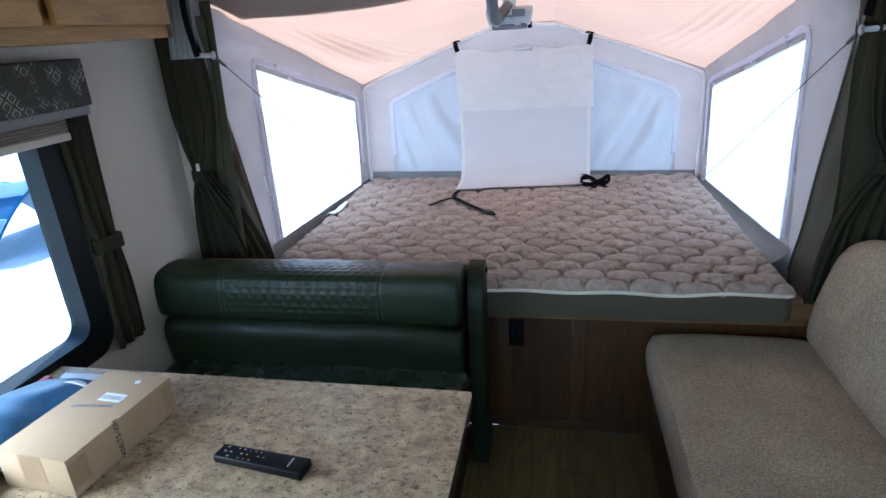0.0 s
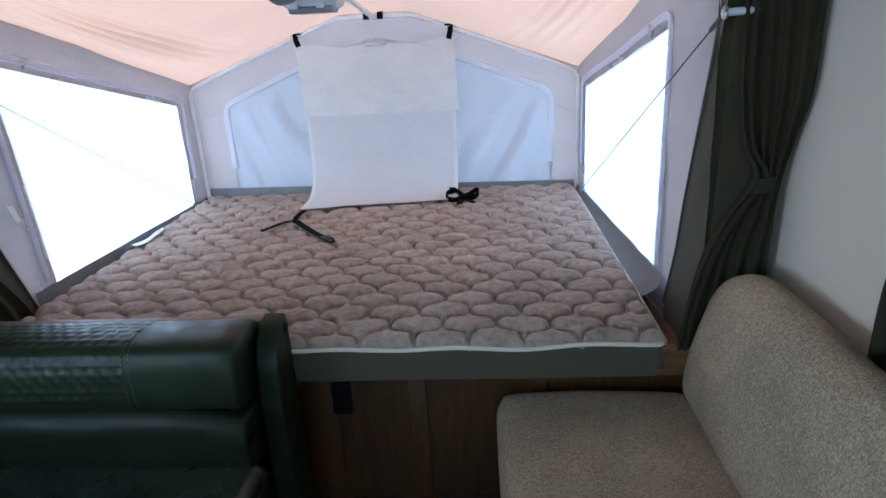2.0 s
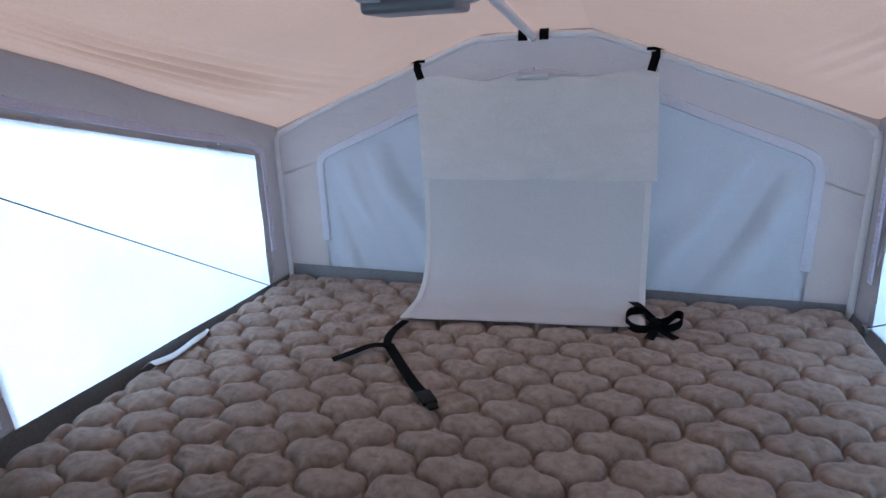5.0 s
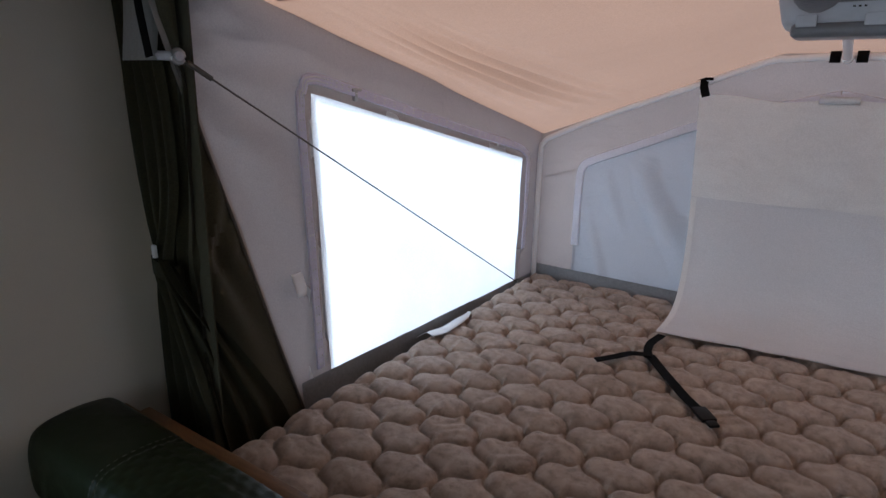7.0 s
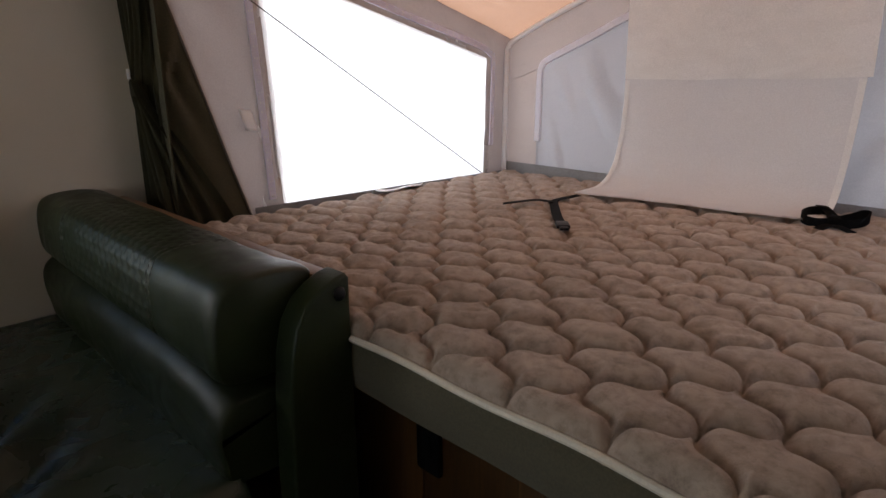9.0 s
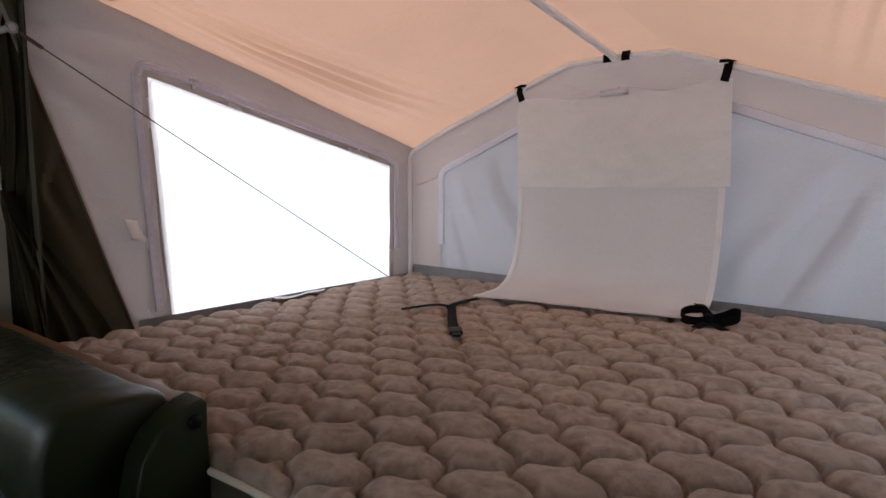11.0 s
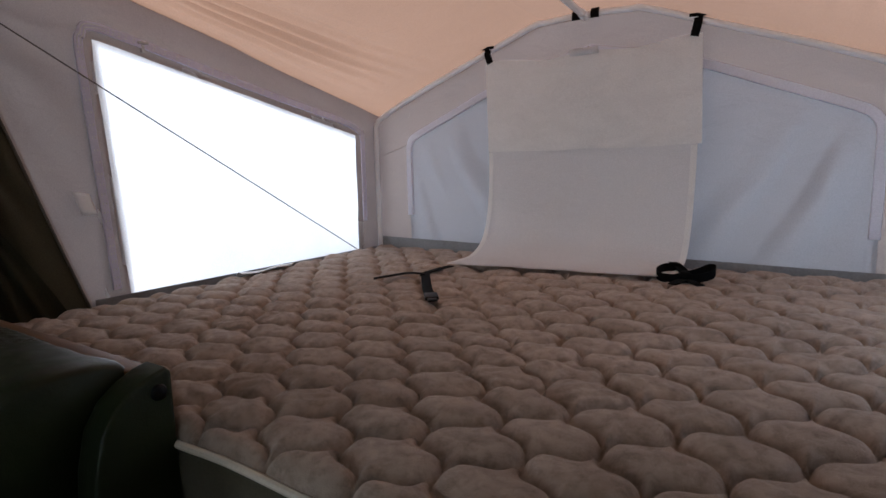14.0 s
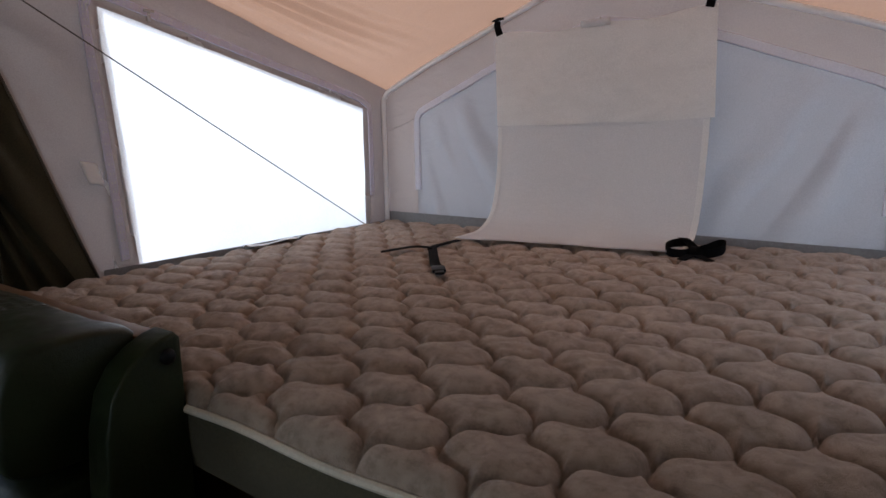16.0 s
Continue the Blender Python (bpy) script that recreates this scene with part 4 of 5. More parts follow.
leaf = grid(bmesh.new(), lambda u, v: Vector((-0.992 + 0.098 * v * (0.45 + 0.55 * math.sin(math.pi * min(1, 0.2 + 0.65 * u))) + 0.030 * u * (1 - v) + 0.004 * nz(u * 4, v * 3, 1), 0.735 + 0.235 * u - 0.02 * v, 0.660 + 0.032 * min(1, v * 1.6) + 0.003 * math.sin(9 * u + 3 * v))), 20, 8)
tagged(part("paper_tag", leaf, M_PAPER, None, "white paper label sheet lying at the mattress edge", thick=0.0008), category="paper")
y, z = 0.315, 0.985
leaf = grid(bmesh.new(), lambda u, v: Vector((-tent_x(y, z) + 0.004 + 0.024 * math.sin(1.4 * (1 - u)), y - 0.055 + 0.055 * u + 0.018 * (1 - v), z - 0.05 + 0.065 * v - 0.010 * u)), 6, 6)
tagged(part("care_label", leaf, M_PAPER, None, "small white fabric care label sewn to the tent window", thick=0.0006), category="label")

# ---- light on the ridge pole ----
lamp = thing("tent_light", (0.012, 0.39, 1.63), "grey-white plastic tent light hung under the ridge pole, unlit", "light")
prof = [(0.32, 1.545), (0.33, 1.525), (0.40, 1.521), (0.435, 1.53), (0.44, 1.56), (0.42, 1.585), (0.35, 1.588), (0.325, 1.575)]
def taper(co, i):
    k = max(0.0, min(1.0, (1.565 - co.z) / 0.04))
    return Vector((0.014 + (co.x - 0.014) * (1.06 - 0.13 * k), co.y, co.z))


part("body", extrude_profile(bmesh.new(), finer(prof, 4), -0.064, 0.092, "x", 4, taper), M_LIGHTBODY, lamp)
part("lens", boxes((-0.048, 0.078, 0.317, 0.40, 1.510, 1.5285), bevel=0.008, seg=3), M_LENS, lamp, "smoky grey lens")
for x in (-0.03, 0.045):
    part("catch", boxes((x - 0.012, x + 0.012, 0.312, 0.324, 1.523, 1.538), bevel=0.002), M_LIGHTBODY, lamp)
part("recess", boxes((-0.048, 0.072, 0.3165, 0.324, 1.552, 1.578), bevel=0.003), M_LENS, lamp, "darker recessed panel")
part("diffuser", boxes((-0.012, 0.026, 0.309, 0.318, 1.558, 1.580), bevel=0.003), M_POLE, lamp, "clear ribbed block")
for k in range(6):
    x = -0.020 + k * 0.006 + (0.02 if k > 2 else 0)
    part("writing", boxes((x, x + 0.003, 0.3185, 0.3205, 1.5455, 1.5475)), M_INK, lamp)
part("switch", boxes((0.0, 0.02, 0.405, 0.444, 1.545, 1.565), bevel=0.002), M_LENS, lamp)
part("bracket", boxes((-0.012, 0.036, 0.375, 0.395, 1.585, 1.625), (-0.014, 0.014, 0.37, 0.40, 1.618, 1.648), bevel=0.004), M_STEEL, lamp, "clamp round the pole")
hose = smooth_line([Vector(p) for p in ((0.010, 0.34, 1.590), (-0.004, 0.27, 1.566), (-0.012, 0.19, 1.548), (-0.015, 0.12, 1.548), (-0.016, 0.07, 1.572), (-0.016, 0.045, 1.612), (-0.016, 0.03, 1.660))], 12)
bm = tube(bmesh.new(), hose, 0.0165, 14)
for k in range(0, len(hose) - 1):
    c = hose[k].lerp(hose[k + 1], 0.5)
    d = (hose[k + 1] - hose[k]).normalized() * 0.0014
    tube(bm, [c - d, c + d], 0.0190, 14)
part("cord", bm, M_LENS, lamp, "looped corrugated grey hose")

# ---- curtains ----
def curtain(bm, rows, folds, amp, seed, nu=60, sub=10):
    """Gathered cloth. rows from the top: z, then the two ends (x, y) of the gathered line."""
    line = smooth_line([Vector((ax, ay, 0)) for z, (ax, ay), (bx, by) in rows], sub)
    line2 = smooth_line([Vector((bx, by, 0)) for z, (ax, ay), (bx, by) in rows], sub)
    zs = smooth_line([Vector((0, 0, z)) for z, a, b in rows], sub)

    def fn(u, v):
        f = v * (len(line) - 1)
        i = min(int(f), len(line) - 2)
        k = f - i
        a, b, z = line[i].lerp(line[i + 1], k), line2[i].lerp(line2[i + 1], k), zs[i].lerp(zs[i + 1], k).z
        d = b - a
        across = Vector((-d.y, d.x, 0)).normalized()
        w = amp * (0.7 * math.sin(2 * math.pi * folds * u + seed + 1.5 * nz(u * 2, z * 2, seed)) + 0.5 * nz(u * 6, z * 3, seed + 3))
        return a + d * u + across * w + Vector((0, 0, z))
    return grid(bm, fn, nu, len(line) - 1)


def opening_curtain(sx):
    c = thing("privacy_curtain", (sx * 1.12, -0.05, 0.6), "dark olive gathered privacy curtain tied back beside the opening", "curtain", "privacy curtains")
    o, y = sx, 0.028 if sx < 0 else 0.006
    if sx < 0:
        ends = [(1.66, 1.212, 1.10), (1.50, 1.212, 1.04), (1.40, 1.212, 1.035), (1.28, 1.210, 1.04), (1.17, 1.195, 1.06), (1.065, 1.172, 1.078), (0.96, 1.195, 1.065), (0.80, 1.210, 1.03), (0.68, 1.212, 1.0), (0.60, 1.212, 0.985)]
        strand = [(1.485, 1.10, 1.045), (1.38, 1.085, 1.04), (1.25, 1.088, 1.045), (1.15, 1.115, 1.075), (1.065, 1.155, 1.10), (0.97, 1.125, 1.085), (0.85, 1.085, 1.045), (0.72, 1.045, 1.0), (0.60, 1.03, 0.98)]
    else:
        ends = [(1.66, 1.205, 1.085), (1.50, 1.205, 1.072), (1.40, 1.205, 1.078), (1.28, 1.205, 1.092), (1.17, 1.205, 1.115), (1.075, 1.195, 1.138), (0.98, 1.19, 1.09), (0.88, 1.19, 1.045), (0.70, 1.195, 1.012), (0.60, 1.20, 1.0)]
        strand = [(1.485, 1.095, 1.066), (1.38, 1.10, 1.072), (1.25, 1.11, 1.084), (1.15, 1.13, 1.106), (1.075, 1.17, 1.135), (0.98, 1.112, 1.082), (0.86, 1.065, 1.035), (0.72, 1.035, 1.008), (0.60, 1.02, 0.996)]
    c.location.y = y
    bpy.context.view_layer.update()
    along = 0.0 if sx < 0 else 0.075
    rows = [(z, (o * a, y - 0.004 - along * min(1.0, max(0.3, (z - 1.07) / 0.2))), (o * b, y + 0.006)) for z, a, b in ends]
    part("drape", curtain(bmesh.new(), rows, 4.2, 0.0125, 2.0 + sx, 90), M_CURTAIN, c, "dark olive gathered cloth")
    rows = [(z, (o * a, y - 0.016), (o * b, y - 0.010)) for z, a, b in strand]
    part("front_fold", curtain(bmesh.new(), rows, 1.6, 0.009, 5.0 + sx, 40), M_CURTAIN, c, "loose front fold")
    if sx < 0:
        fan = [(1.085, 1.125, 0.004, 1.080, 0.010), (1.02, 1.10, 0.006, 1.056, 0.026), (0.92, 1.062, 0.016, 1.024, 0.078), (0.80, 1.036, 0.032, 1.008, 0.142), (0.68, 1.022, 0.050, 1.004, 0.202), (0.58, 1.015, 0.060, 1.000, 0.225)]
        rows = [(z, (o * xa, ya), (o * xb, yb)) for z, xa, ya, xb, yb in fan]
        part("rear_fold", curtain(bmesh.new(), rows, 2.6, 0.012, 7.0, 60), M_CURTAIN, c, "fold fanning out along the gusset")
    tx = 1.126 if sx < 0 else 1.168
    loop = [(o * (tx + (0.045 if sx < 0 else 0.034) * math.cos(a)), y - 0.004 + 0.020 * math.sin(a), 1.060 + 0.006 * math.cos(a)) for a in [radians(15 * k) for k in range(25)]]
    part("tieback", tube(bmesh.new(), loop, 0, flat=(0.004, 0.036), up=(0, 0, 1)), M_CURTAIN, c, "dark cloth tieback")
    if sx < 0:
        part("snap_tab", boxes((o * tx - 0.006, o * tx + 0.006, y - 0.032, y - 0.025, 1.088, 1.116), bevel=0.002), M_PAPER, c, "small pale tab")
    n0 = 1.03 if sx < 0 else 1.08
    w = 0.11 if sx < 0 else 0.12
    rows = [(1.72, (o * (n0 + w), y - 0.012), (o * n0, y - 0.004)), (1.6, (o * (n0 + w), y - 0.016), (o * (n0 + 0.005), y - 0.006)), (1.485, (o * (n0 + w), y - 0.034), (o * (n0 + 0.01), y - 0.022))]
    part("net_heading", curtain(bmesh.new(), rows, 5, 0.005, 1.0, 60), M_NET, c, "white net heading")
    webbing("edge_strap", [(o * 1.052, 0.0, 1.69), (o * 1.045, -0.012, 1.6), (o * 1.03, -0.012, 1.49)], 0.022, "black strap at the opening edge", c, up=(0, 1, 0))


opening_curtain(-1)
opening_curtain(1)

# ---- dinette bench with its back to the bed ----
bench = thing("dinette_bench", (-0.63, -0.4, 0.0), "dinette bench in dark green-black leather with quilted backrest", "bench")
up_prof = [(-0.085, 0.615), (-0.08, 0.70), (-0.081, 0.758), (-0.092, 0.783), (-0.13, 0.793), (-0.175, 0.797), (-0.222, 0.794), (-0.252, 0.780), (-0.267, 0.745), (-0.272, 0.69), (-0.271, 0.650), (-0.258, 0.626), (-0.225, 0.617), (-0.15, 0.612)]
lo_prof = [(-0.085, 0.44), (-0.085, 0.56), (-0.10, 0.60), (-0.16, 0.618), (-0.235, 0.622), (-0.262, 0.612), (-0.280, 0.585), (-0.285, 0.54), (-0.280, 0.49), (-0.268, 0.445), (-0.2, 0.435)]


Q0, Q1 = -0.945, -0.372
upf, lof = finer(up_prof, 6), finer(lo_prof, 4)
cen = Vector((0, -0.17, 0.70))
arc = [0.0]
for a, b in zip(upf, upf[1:]):
    arc.append(arc[-1] + math.hypot(b[0] - a[0], b[1] - a[1]))


def quilting(co, i):
    out = (co - Vector((co.x, cen.y, cen.z))).normalized()
    d = 0.0
    s = arc[i]
    if Q0 < co.x < Q1 and 0.16 < s < 0.48:
        row = s / 0.0235
        r = row - math.floor(row)
        col = (co.x - Q0) / 0.036 + 0.5 * (math.floor(row) % 2)
        c = col - math.floor(col)
        d = 0.0042 * math.sqrt(max(0.0, math.sin(math.pi * r))) * (0.25 + 0.75 * max(0.0, math.sin(math.pi * c)) ** 0.6) - 0.0030
    for q in (Q0, Q1):
        d -= 0.002 * math.exp(-((co.x - q) / 0.005) ** 2)
    d += 0.0035 * nz(co.x * 6, s * 7, 2) + (0.005 * nz(co.x * 11, s * 5, 7) if co.x > Q1 else 0.0)
    return co + out * d


part("backrest", extrude_profile(bmesh.new(), upf, -1.216, -0.105, "x", 240, quilting), M_LEATHER, bench, "padded headrest roll with a quilted middle")


def sagged(co, i):
    k = max(0.0, (co.x + 0.42) / 0.32)
    return co + Vector((0, -0.004 * nz(co.x * 7, co.z * 9, 1), -0.03 * min(1, k) ** 2 * (1 if co.z > 0.55 else 0.2) + 0.006 * nz(co.x * 9, co.z * 6, 3)))


part("lower_back", extrude_profile(bmesh.new(), lof, -1.200, -0.105, "x", 60, sagged), M_LEATHER, bench, "plain padded lower back")
for q in (Q0 - 0.008, Q0 + 0.008, Q1 - 0.008, Q1 + 0.008):
    bm = bmesh.new()
    pts = [Vector((q, y, z)) for y, z in upf[12:64]]
    pts = [quilting(p, 12 + k) for k, p in enumerate(pts)]
    pts = [p + (p - Vector((p.x, cen.y, cen.z))).normalized() * 0.0006 for p in pts]
    for a, b in zip(pts[::2], pts[1::2]):
        tube(bm, [a, b], 0.0007, 5)
    part("stitching", bm, M_THREAD, bench, "pale thread")
bm = bmesh.new()


def seat_at(u, v):
    x = -1.205 + 1.125 * u
    y = -0.765 + 0.515 * v
    e = min(u * 1.125, (1 - u) * 1.125, v * 0.515 + 0.0, 0.2) / 0.04
    rim = -0.035 * (1 - min(1, e)) ** 2
    k = max(0.0, 1 - abs(u - 0.62) * 2.2)
    cr = 0.024 * k * math.sin((x * 0.8 + y) * 26 + 4 * nz(x, y, 0, 3)) * math.exp(-((y + 0.52) / 0.10) ** 2)
    return Vector((x, y, 0.453 + rim + cr + 0.007 * nz(x * 4, y * 5, 2) + 0.006 * math.sin(math.pi * u)))


grid(bm, seat_at, 90, 40)
part("seat", bm, M_SEAT_LIT, bench, "creased seat cushion top", thick=0.004)
part("seat_side", boxes((-1.2, -0.083, -0.76, -0.24, 0.33, 0.408), bevel=0.02, seg=3), M_LEATHER, bench)
part("base", boxes((-1.21, -0.12, -0.70, -0.09, 0.0, 0.33), bevel=0.004), M_OAK, bench, "wooden bench box")


end_prof = [(-0.062, 0.02), (-0.060, 0.40), (-0.058, 0.70), (-0.057, 0.776), (-0.064, 0.784), (-0.085, 0.780), (-0.112, 0.768), (-0.140, 0.748), (-0.162, 0.715), (-0.176, 0.66), (-0.184, 0.58), (-0.190, 0.45), (-0.195, 0.2), (-0.195, 0.02)]
part("back_board", boxes((-1.115, -0.104, -0.079, -0.071, 0.30, 0.676), bevel=0.003), M_OAK, bench, "orange-brown wooden board behind the backrest")
# Board's top in lighter wood, putting its reflected light into the colour.
part("ledge", boxes((-1.115, -0.098, -0.092, -0.058, 0.6765, 0.776), bevel=0.004), M_OAKX, bench, "wooden ledge on the back board, paler to imitate reflected light")
bm = bmesh.new()
ring = [bm.verts.new((-0.096, y, z)) for y, z in end_prof]
r = bmesh.ops.extrude_face_region(bm, geom=[bm.faces.new(ring)])
bmesh.ops.translate(bm, verts=[v for v in r["geom"] if isinstance(v, bmesh.types.BMVert)], vec=(0.058, 0, 0))
bmesh.ops.bevel(bm, geom=[e for e in bm.edges if abs(e.verts[0].co.x - e.verts[1].co.x) < 0.01], offset=0.007, segments=3, profile=0.6, affect="EDGES")
part("end_panel", bm, M_LEATHER, bench, "leather-covered end panel")
bm = bmesh.new()
bmesh.ops.create_uvsphere(bm, u_segments=12, v_segments=8, radius=0.0125, matrix=Matrix.Translation((-0.037, -0.080, 0.752)) @ Matrix.Diagonal((0.5, 1, 1, 1)))
part("button", bm, M_PLASTIC, bench, "black button")
bench.location += Vector((-0.014, 0.0, -0.014))

# ---- table and what lies on it ----
TZ = 0.695
table = thing("dinette_table", (-0.6, -1.2, 0.0), "dinette table with a brown speckled stone-look laminate top", "table")
tp = [(x, y + (0.016 * (-x) / 1.2 if y > -1.2 else 0.0)) for x, y in rounded_rect(-1.205, -0.010, -1.62, -0.742, 0.012, 5)]
bm = bmesh.new()
f = bm.faces.new([bm.verts.new((x, y, TZ)) for x, y in tp])
r = bmesh.ops.extrude_face_region(bm, geom=[f])
bmesh.ops.translate(bm, verts=[v for v in r["geom"] if isinstance(v, bmesh.types.BMVert)], vec=(0, 0, -0.004))
part("tabletop", bm, M_LAM, table, "speckled brown laminate", smooth=False)
bm = bmesh.new()
f = bm.faces.new([bm.verts.new((x, y, TZ - 0.004)) for x, y in [(x * 0.9992, y - 0.001) for x, y in tp]])
r = bmesh.ops.extrude_face_region(bm, geom=[f])
bmesh.ops.translate(bm, verts=[v for v in r["geom"] if isinstance(v, bmesh.types.BMVert)], vec=(0, 0, -0.028))
part("edge", bm, M_EDGE, table, "dark brown edge band", smooth=False)
part("leg", tube(bmesh.new(), [(-0.55, -1.18, 0.02), (-0.55, -1.18, TZ - 0.03)], 0.03, 16), M_STEEL, table)
part("foot", tube(bmesh.new(), [(-0.55, -1.18, 0.0), (-0.55, -1.18, 0.02)], 0.09, 24), M_STEEL, table)

carton = thing("cardboard_box", (-0.83, -1.03, TZ), "taped brown cardboard box with printed code, on the table", "box")
B = (-0.921, -0.737, -1.172, -0.872, TZ + 0.001, TZ + 0.091)
part("carton", boxes(B, bevel=0.0025), M_CARD, carton)
for y0, y1 in ((B[2] + 0.0, B[2] + 0.045), (B[3] - 0.035, B[3] - 0.005)):
    part("tape", boxes((B[1] - 0.0005, B[1] + 0.0006, y0, y1, TZ + 0.02, B[5] - 0.012)), M_TAPE, carton, "brown packing tape")
part("tape", boxes((-0.86, -0.80, B[2] - 0.0006, B[2] + 0.0004, TZ + 0.025, B[5])), M_TAPE, carton, "brown packing tape")
lettering("printed_code", "FANLTS-00H", 0.0185, Matrix.Translation((B[1] + 0.0008, -1.045, TZ + 0.046)) @ Matrix(((0, 0, 1, 0), (0, -1, 0, 0), (1, 0, 0, 0), (0, 0, 0, 1))), M_INK, carton)
lettering("printed_code", "FANLTS-00H", 0.019, Matrix.Translation((-0.832, -1.005, B[5] + 0.0008)) @ Matrix.Rotation(radians(188), 4, "Z"), M_GREYINK, carton)
part("label_sticker", boxes((-0.842, -0.782, -0.985, -0.955, B[5] + 0.0004, B[5] + 0.001)), M_PAPER, carton, "white barcode sticker")
for k in range(12):
    part("bar", boxes((-0.838 + k * 0.0044, -0.838 + k * 0.0044 + 0.002 * (1 + k % 2 * 0.5), -0.978, -0.964, B[5] + 0.001, B[5] + 0.0013)), M_GREYINK, carton)
bm = bmesh.new()
bmesh.ops.create_cone(bm, cap_ends=True, segments=16, radius1=0.007, radius2=0.007, depth=0.0008, matrix=Matrix.Translation((-0.80, -0.905, B[5] + 0.0008)))
part("seal_dot", bm, M_PAPER, carton, "round white sticker")

carton.rotation_euler.z = radians(-5)

rem = thing("remote_control", (-0.415, -1.045, TZ), "black television remote control lying on the table", "remote control")
R = Matrix.Translation((-0.415, -1.045, TZ + 0.001)) @ Matrix.Rotation(radians(-8), 4, "Z")
bm = bmesh.new()
box(bm, -0.108, 0.108, -0.024, 0.024, 0.0, 0.019, bevel=0.006, seg=3)
for v in bm.verts:
    if v.co.x > 0.06:
        v.co.y *= 1.0 + 0.35 * (v.co.x - 0.06)
        v.co.z *= 1.12
    if v.co.x < -0.09:
        v.co.y *= 0.88
bm.transform(R)
part("body", bm, M_PLASTIC, rem, "glossy black shell")
bt = random.Random(3)
for i in range(11):
    for j in range(3):
        x, y = -0.088 + i * 0.0135, -0.014 + j * 0.0135
        if bt.random() < 0.12:
            continue
        bm = boxes((x - 0.0026, x + 0.0026, y - 0.0020, y + 0.0020, 0.0185, 0.0203), bevel=0.0008, seg=1)
        bm.transform(R)
        k = {(4, 2): 4, (4, 1): 1, (4, 0): 3, (3, 0): 2}.get((i, j), 0)
        part("button", bm, BUTTONS[k] if k or (i + j) % 3 else M_PLASTIC, rem)
bm = boxes((0.070, 0.074, -0.012, 0.014, 0.0205, 0.0212))
bm.transform(R)
part("maker_mark", bm, BUTTONS[0], rem)

bag = thing("bag", (-1.06, -1.08, TZ), "crumpled dark blue nylon bag on the table by the window", "bag")


def bag_at(u, v):
    x = -1.19 + 0.25 * u
    y = -1.42 + 0.60 * v
    h = (math.sin(math.pi * min(1, u * 0.92 + 0.04)) ** 0.5) * (math.sin(math.pi * (0.04 + 0.92 * v)) ** 0.5)
    return Vector((x, y, TZ + 0.002 + 0.075 * h + 0.02 * h * nz(x * 12, y * 8, 1) + 0.012 * h * math.sin(14 * (x + y))))


part("fabric", grid(bmesh.new(), bag_at, 30, 50), M_BLUEBAG, bag, thick=0.002)
part("lining", grid(bmesh.new(), lambda u, v: Vector((-1.12 + 0.16 * u - 0.03 * v, -0.86 + 0.10 * v, TZ + 0.004 + 0.03 * math.sin(math.pi * u) * (1 - v) + 0.010 * (1 - v))), 12, 10), M_PAPER, bag, "pale white-blue lining", thick=0.002)
part("zip_pull", boxes((-1.175, -1.155, -0.83, -0.80, TZ + 0.001, TZ + 0.02), bevel=0.004), M_RED, bag, "red pull tab")
pouch = tagged(part("pouch", extrude_profile(bmesh.new(), finer([(-0.99, TZ + 0.001), (-1.0, TZ + 0.03), (-0.975, TZ + 0.055), (-0.94, TZ + 0.05), (-0.925, TZ + 0.02), (-0.94, TZ + 0.001)], 3), -1.32, -1.20, "y", 6), M_PLASTIC, None, "small black pouch on the table beside the box"), category="pouch")

# ---- left window, valance, blind and curtain ----
y0, y1, z0, z1 = WIN_L
win = thing("window_left", (-WX, (y0 + y1) / 2, z0), "trailer window in a thick black rounded frame", "window", kind="structure")
part("window_frame", frame_ring(bmesh.new(), rounded_rect(y0 - 0.025, y1 + 0.025, z0 - 0.025, z1 + 0.025, 0.075), rounded_rect(y0 + 0.05, y1 - 0.055, z0 + 0.055, z1 - 0.05, 0.05), -WX - 0.045, -WX + 0.022), M_FRAME, win, "black window frame")
bm = bmesh.new()
f = [bm.verts.new((-WX - 0.03, y, z)) for y, z in rounded_rect(y0 + 0.03, y1 - 0.03, z0 + 0.03, z1 - 0.03, 0.05)]
bm.faces.new(f)
pane = part("pane", bm, M_GLASS, win, "clear glass", thick=0.004)
pane.visible_shadow = False
val = thing("window_valance", (-WX + 0.05, -1.1, 1.39), "padded valance in dark cloth with pale lozenge pattern", "valance")
part("board", boxes((-WX + 0.002, -WX + 0.075, -1.90, -0.405, 1.385, 1.515), bevel=0.008, seg=3), M_VALANCE, val)
part("lining", boxes((-WX + 0.004, -WX + 0.068, -1.89, -0.415, 1.36, 1.384), bevel=0.002), M_BAND, val)
blind = thing("pleated_blind", (-WX + 0.03, -1.1, 1.31), "raised cream pleated blind stacked under the valance", "blind")
for k in range(5):
    part("pleat", boxes((-WX + 0.024, -WX + 0.056, -1.74, -0.50, 1.322 + 0.008 * k, 1.3285 + 0.008 * k), bevel=0.002, seg=1), M_PLEAT_SHADE, blind)
part("bottom_rail", boxes((-WX + 0.022, -WX + 0.058, -1.74, -0.50, 1.300, 1.321), bevel=0.004), M_BLIND, blind)


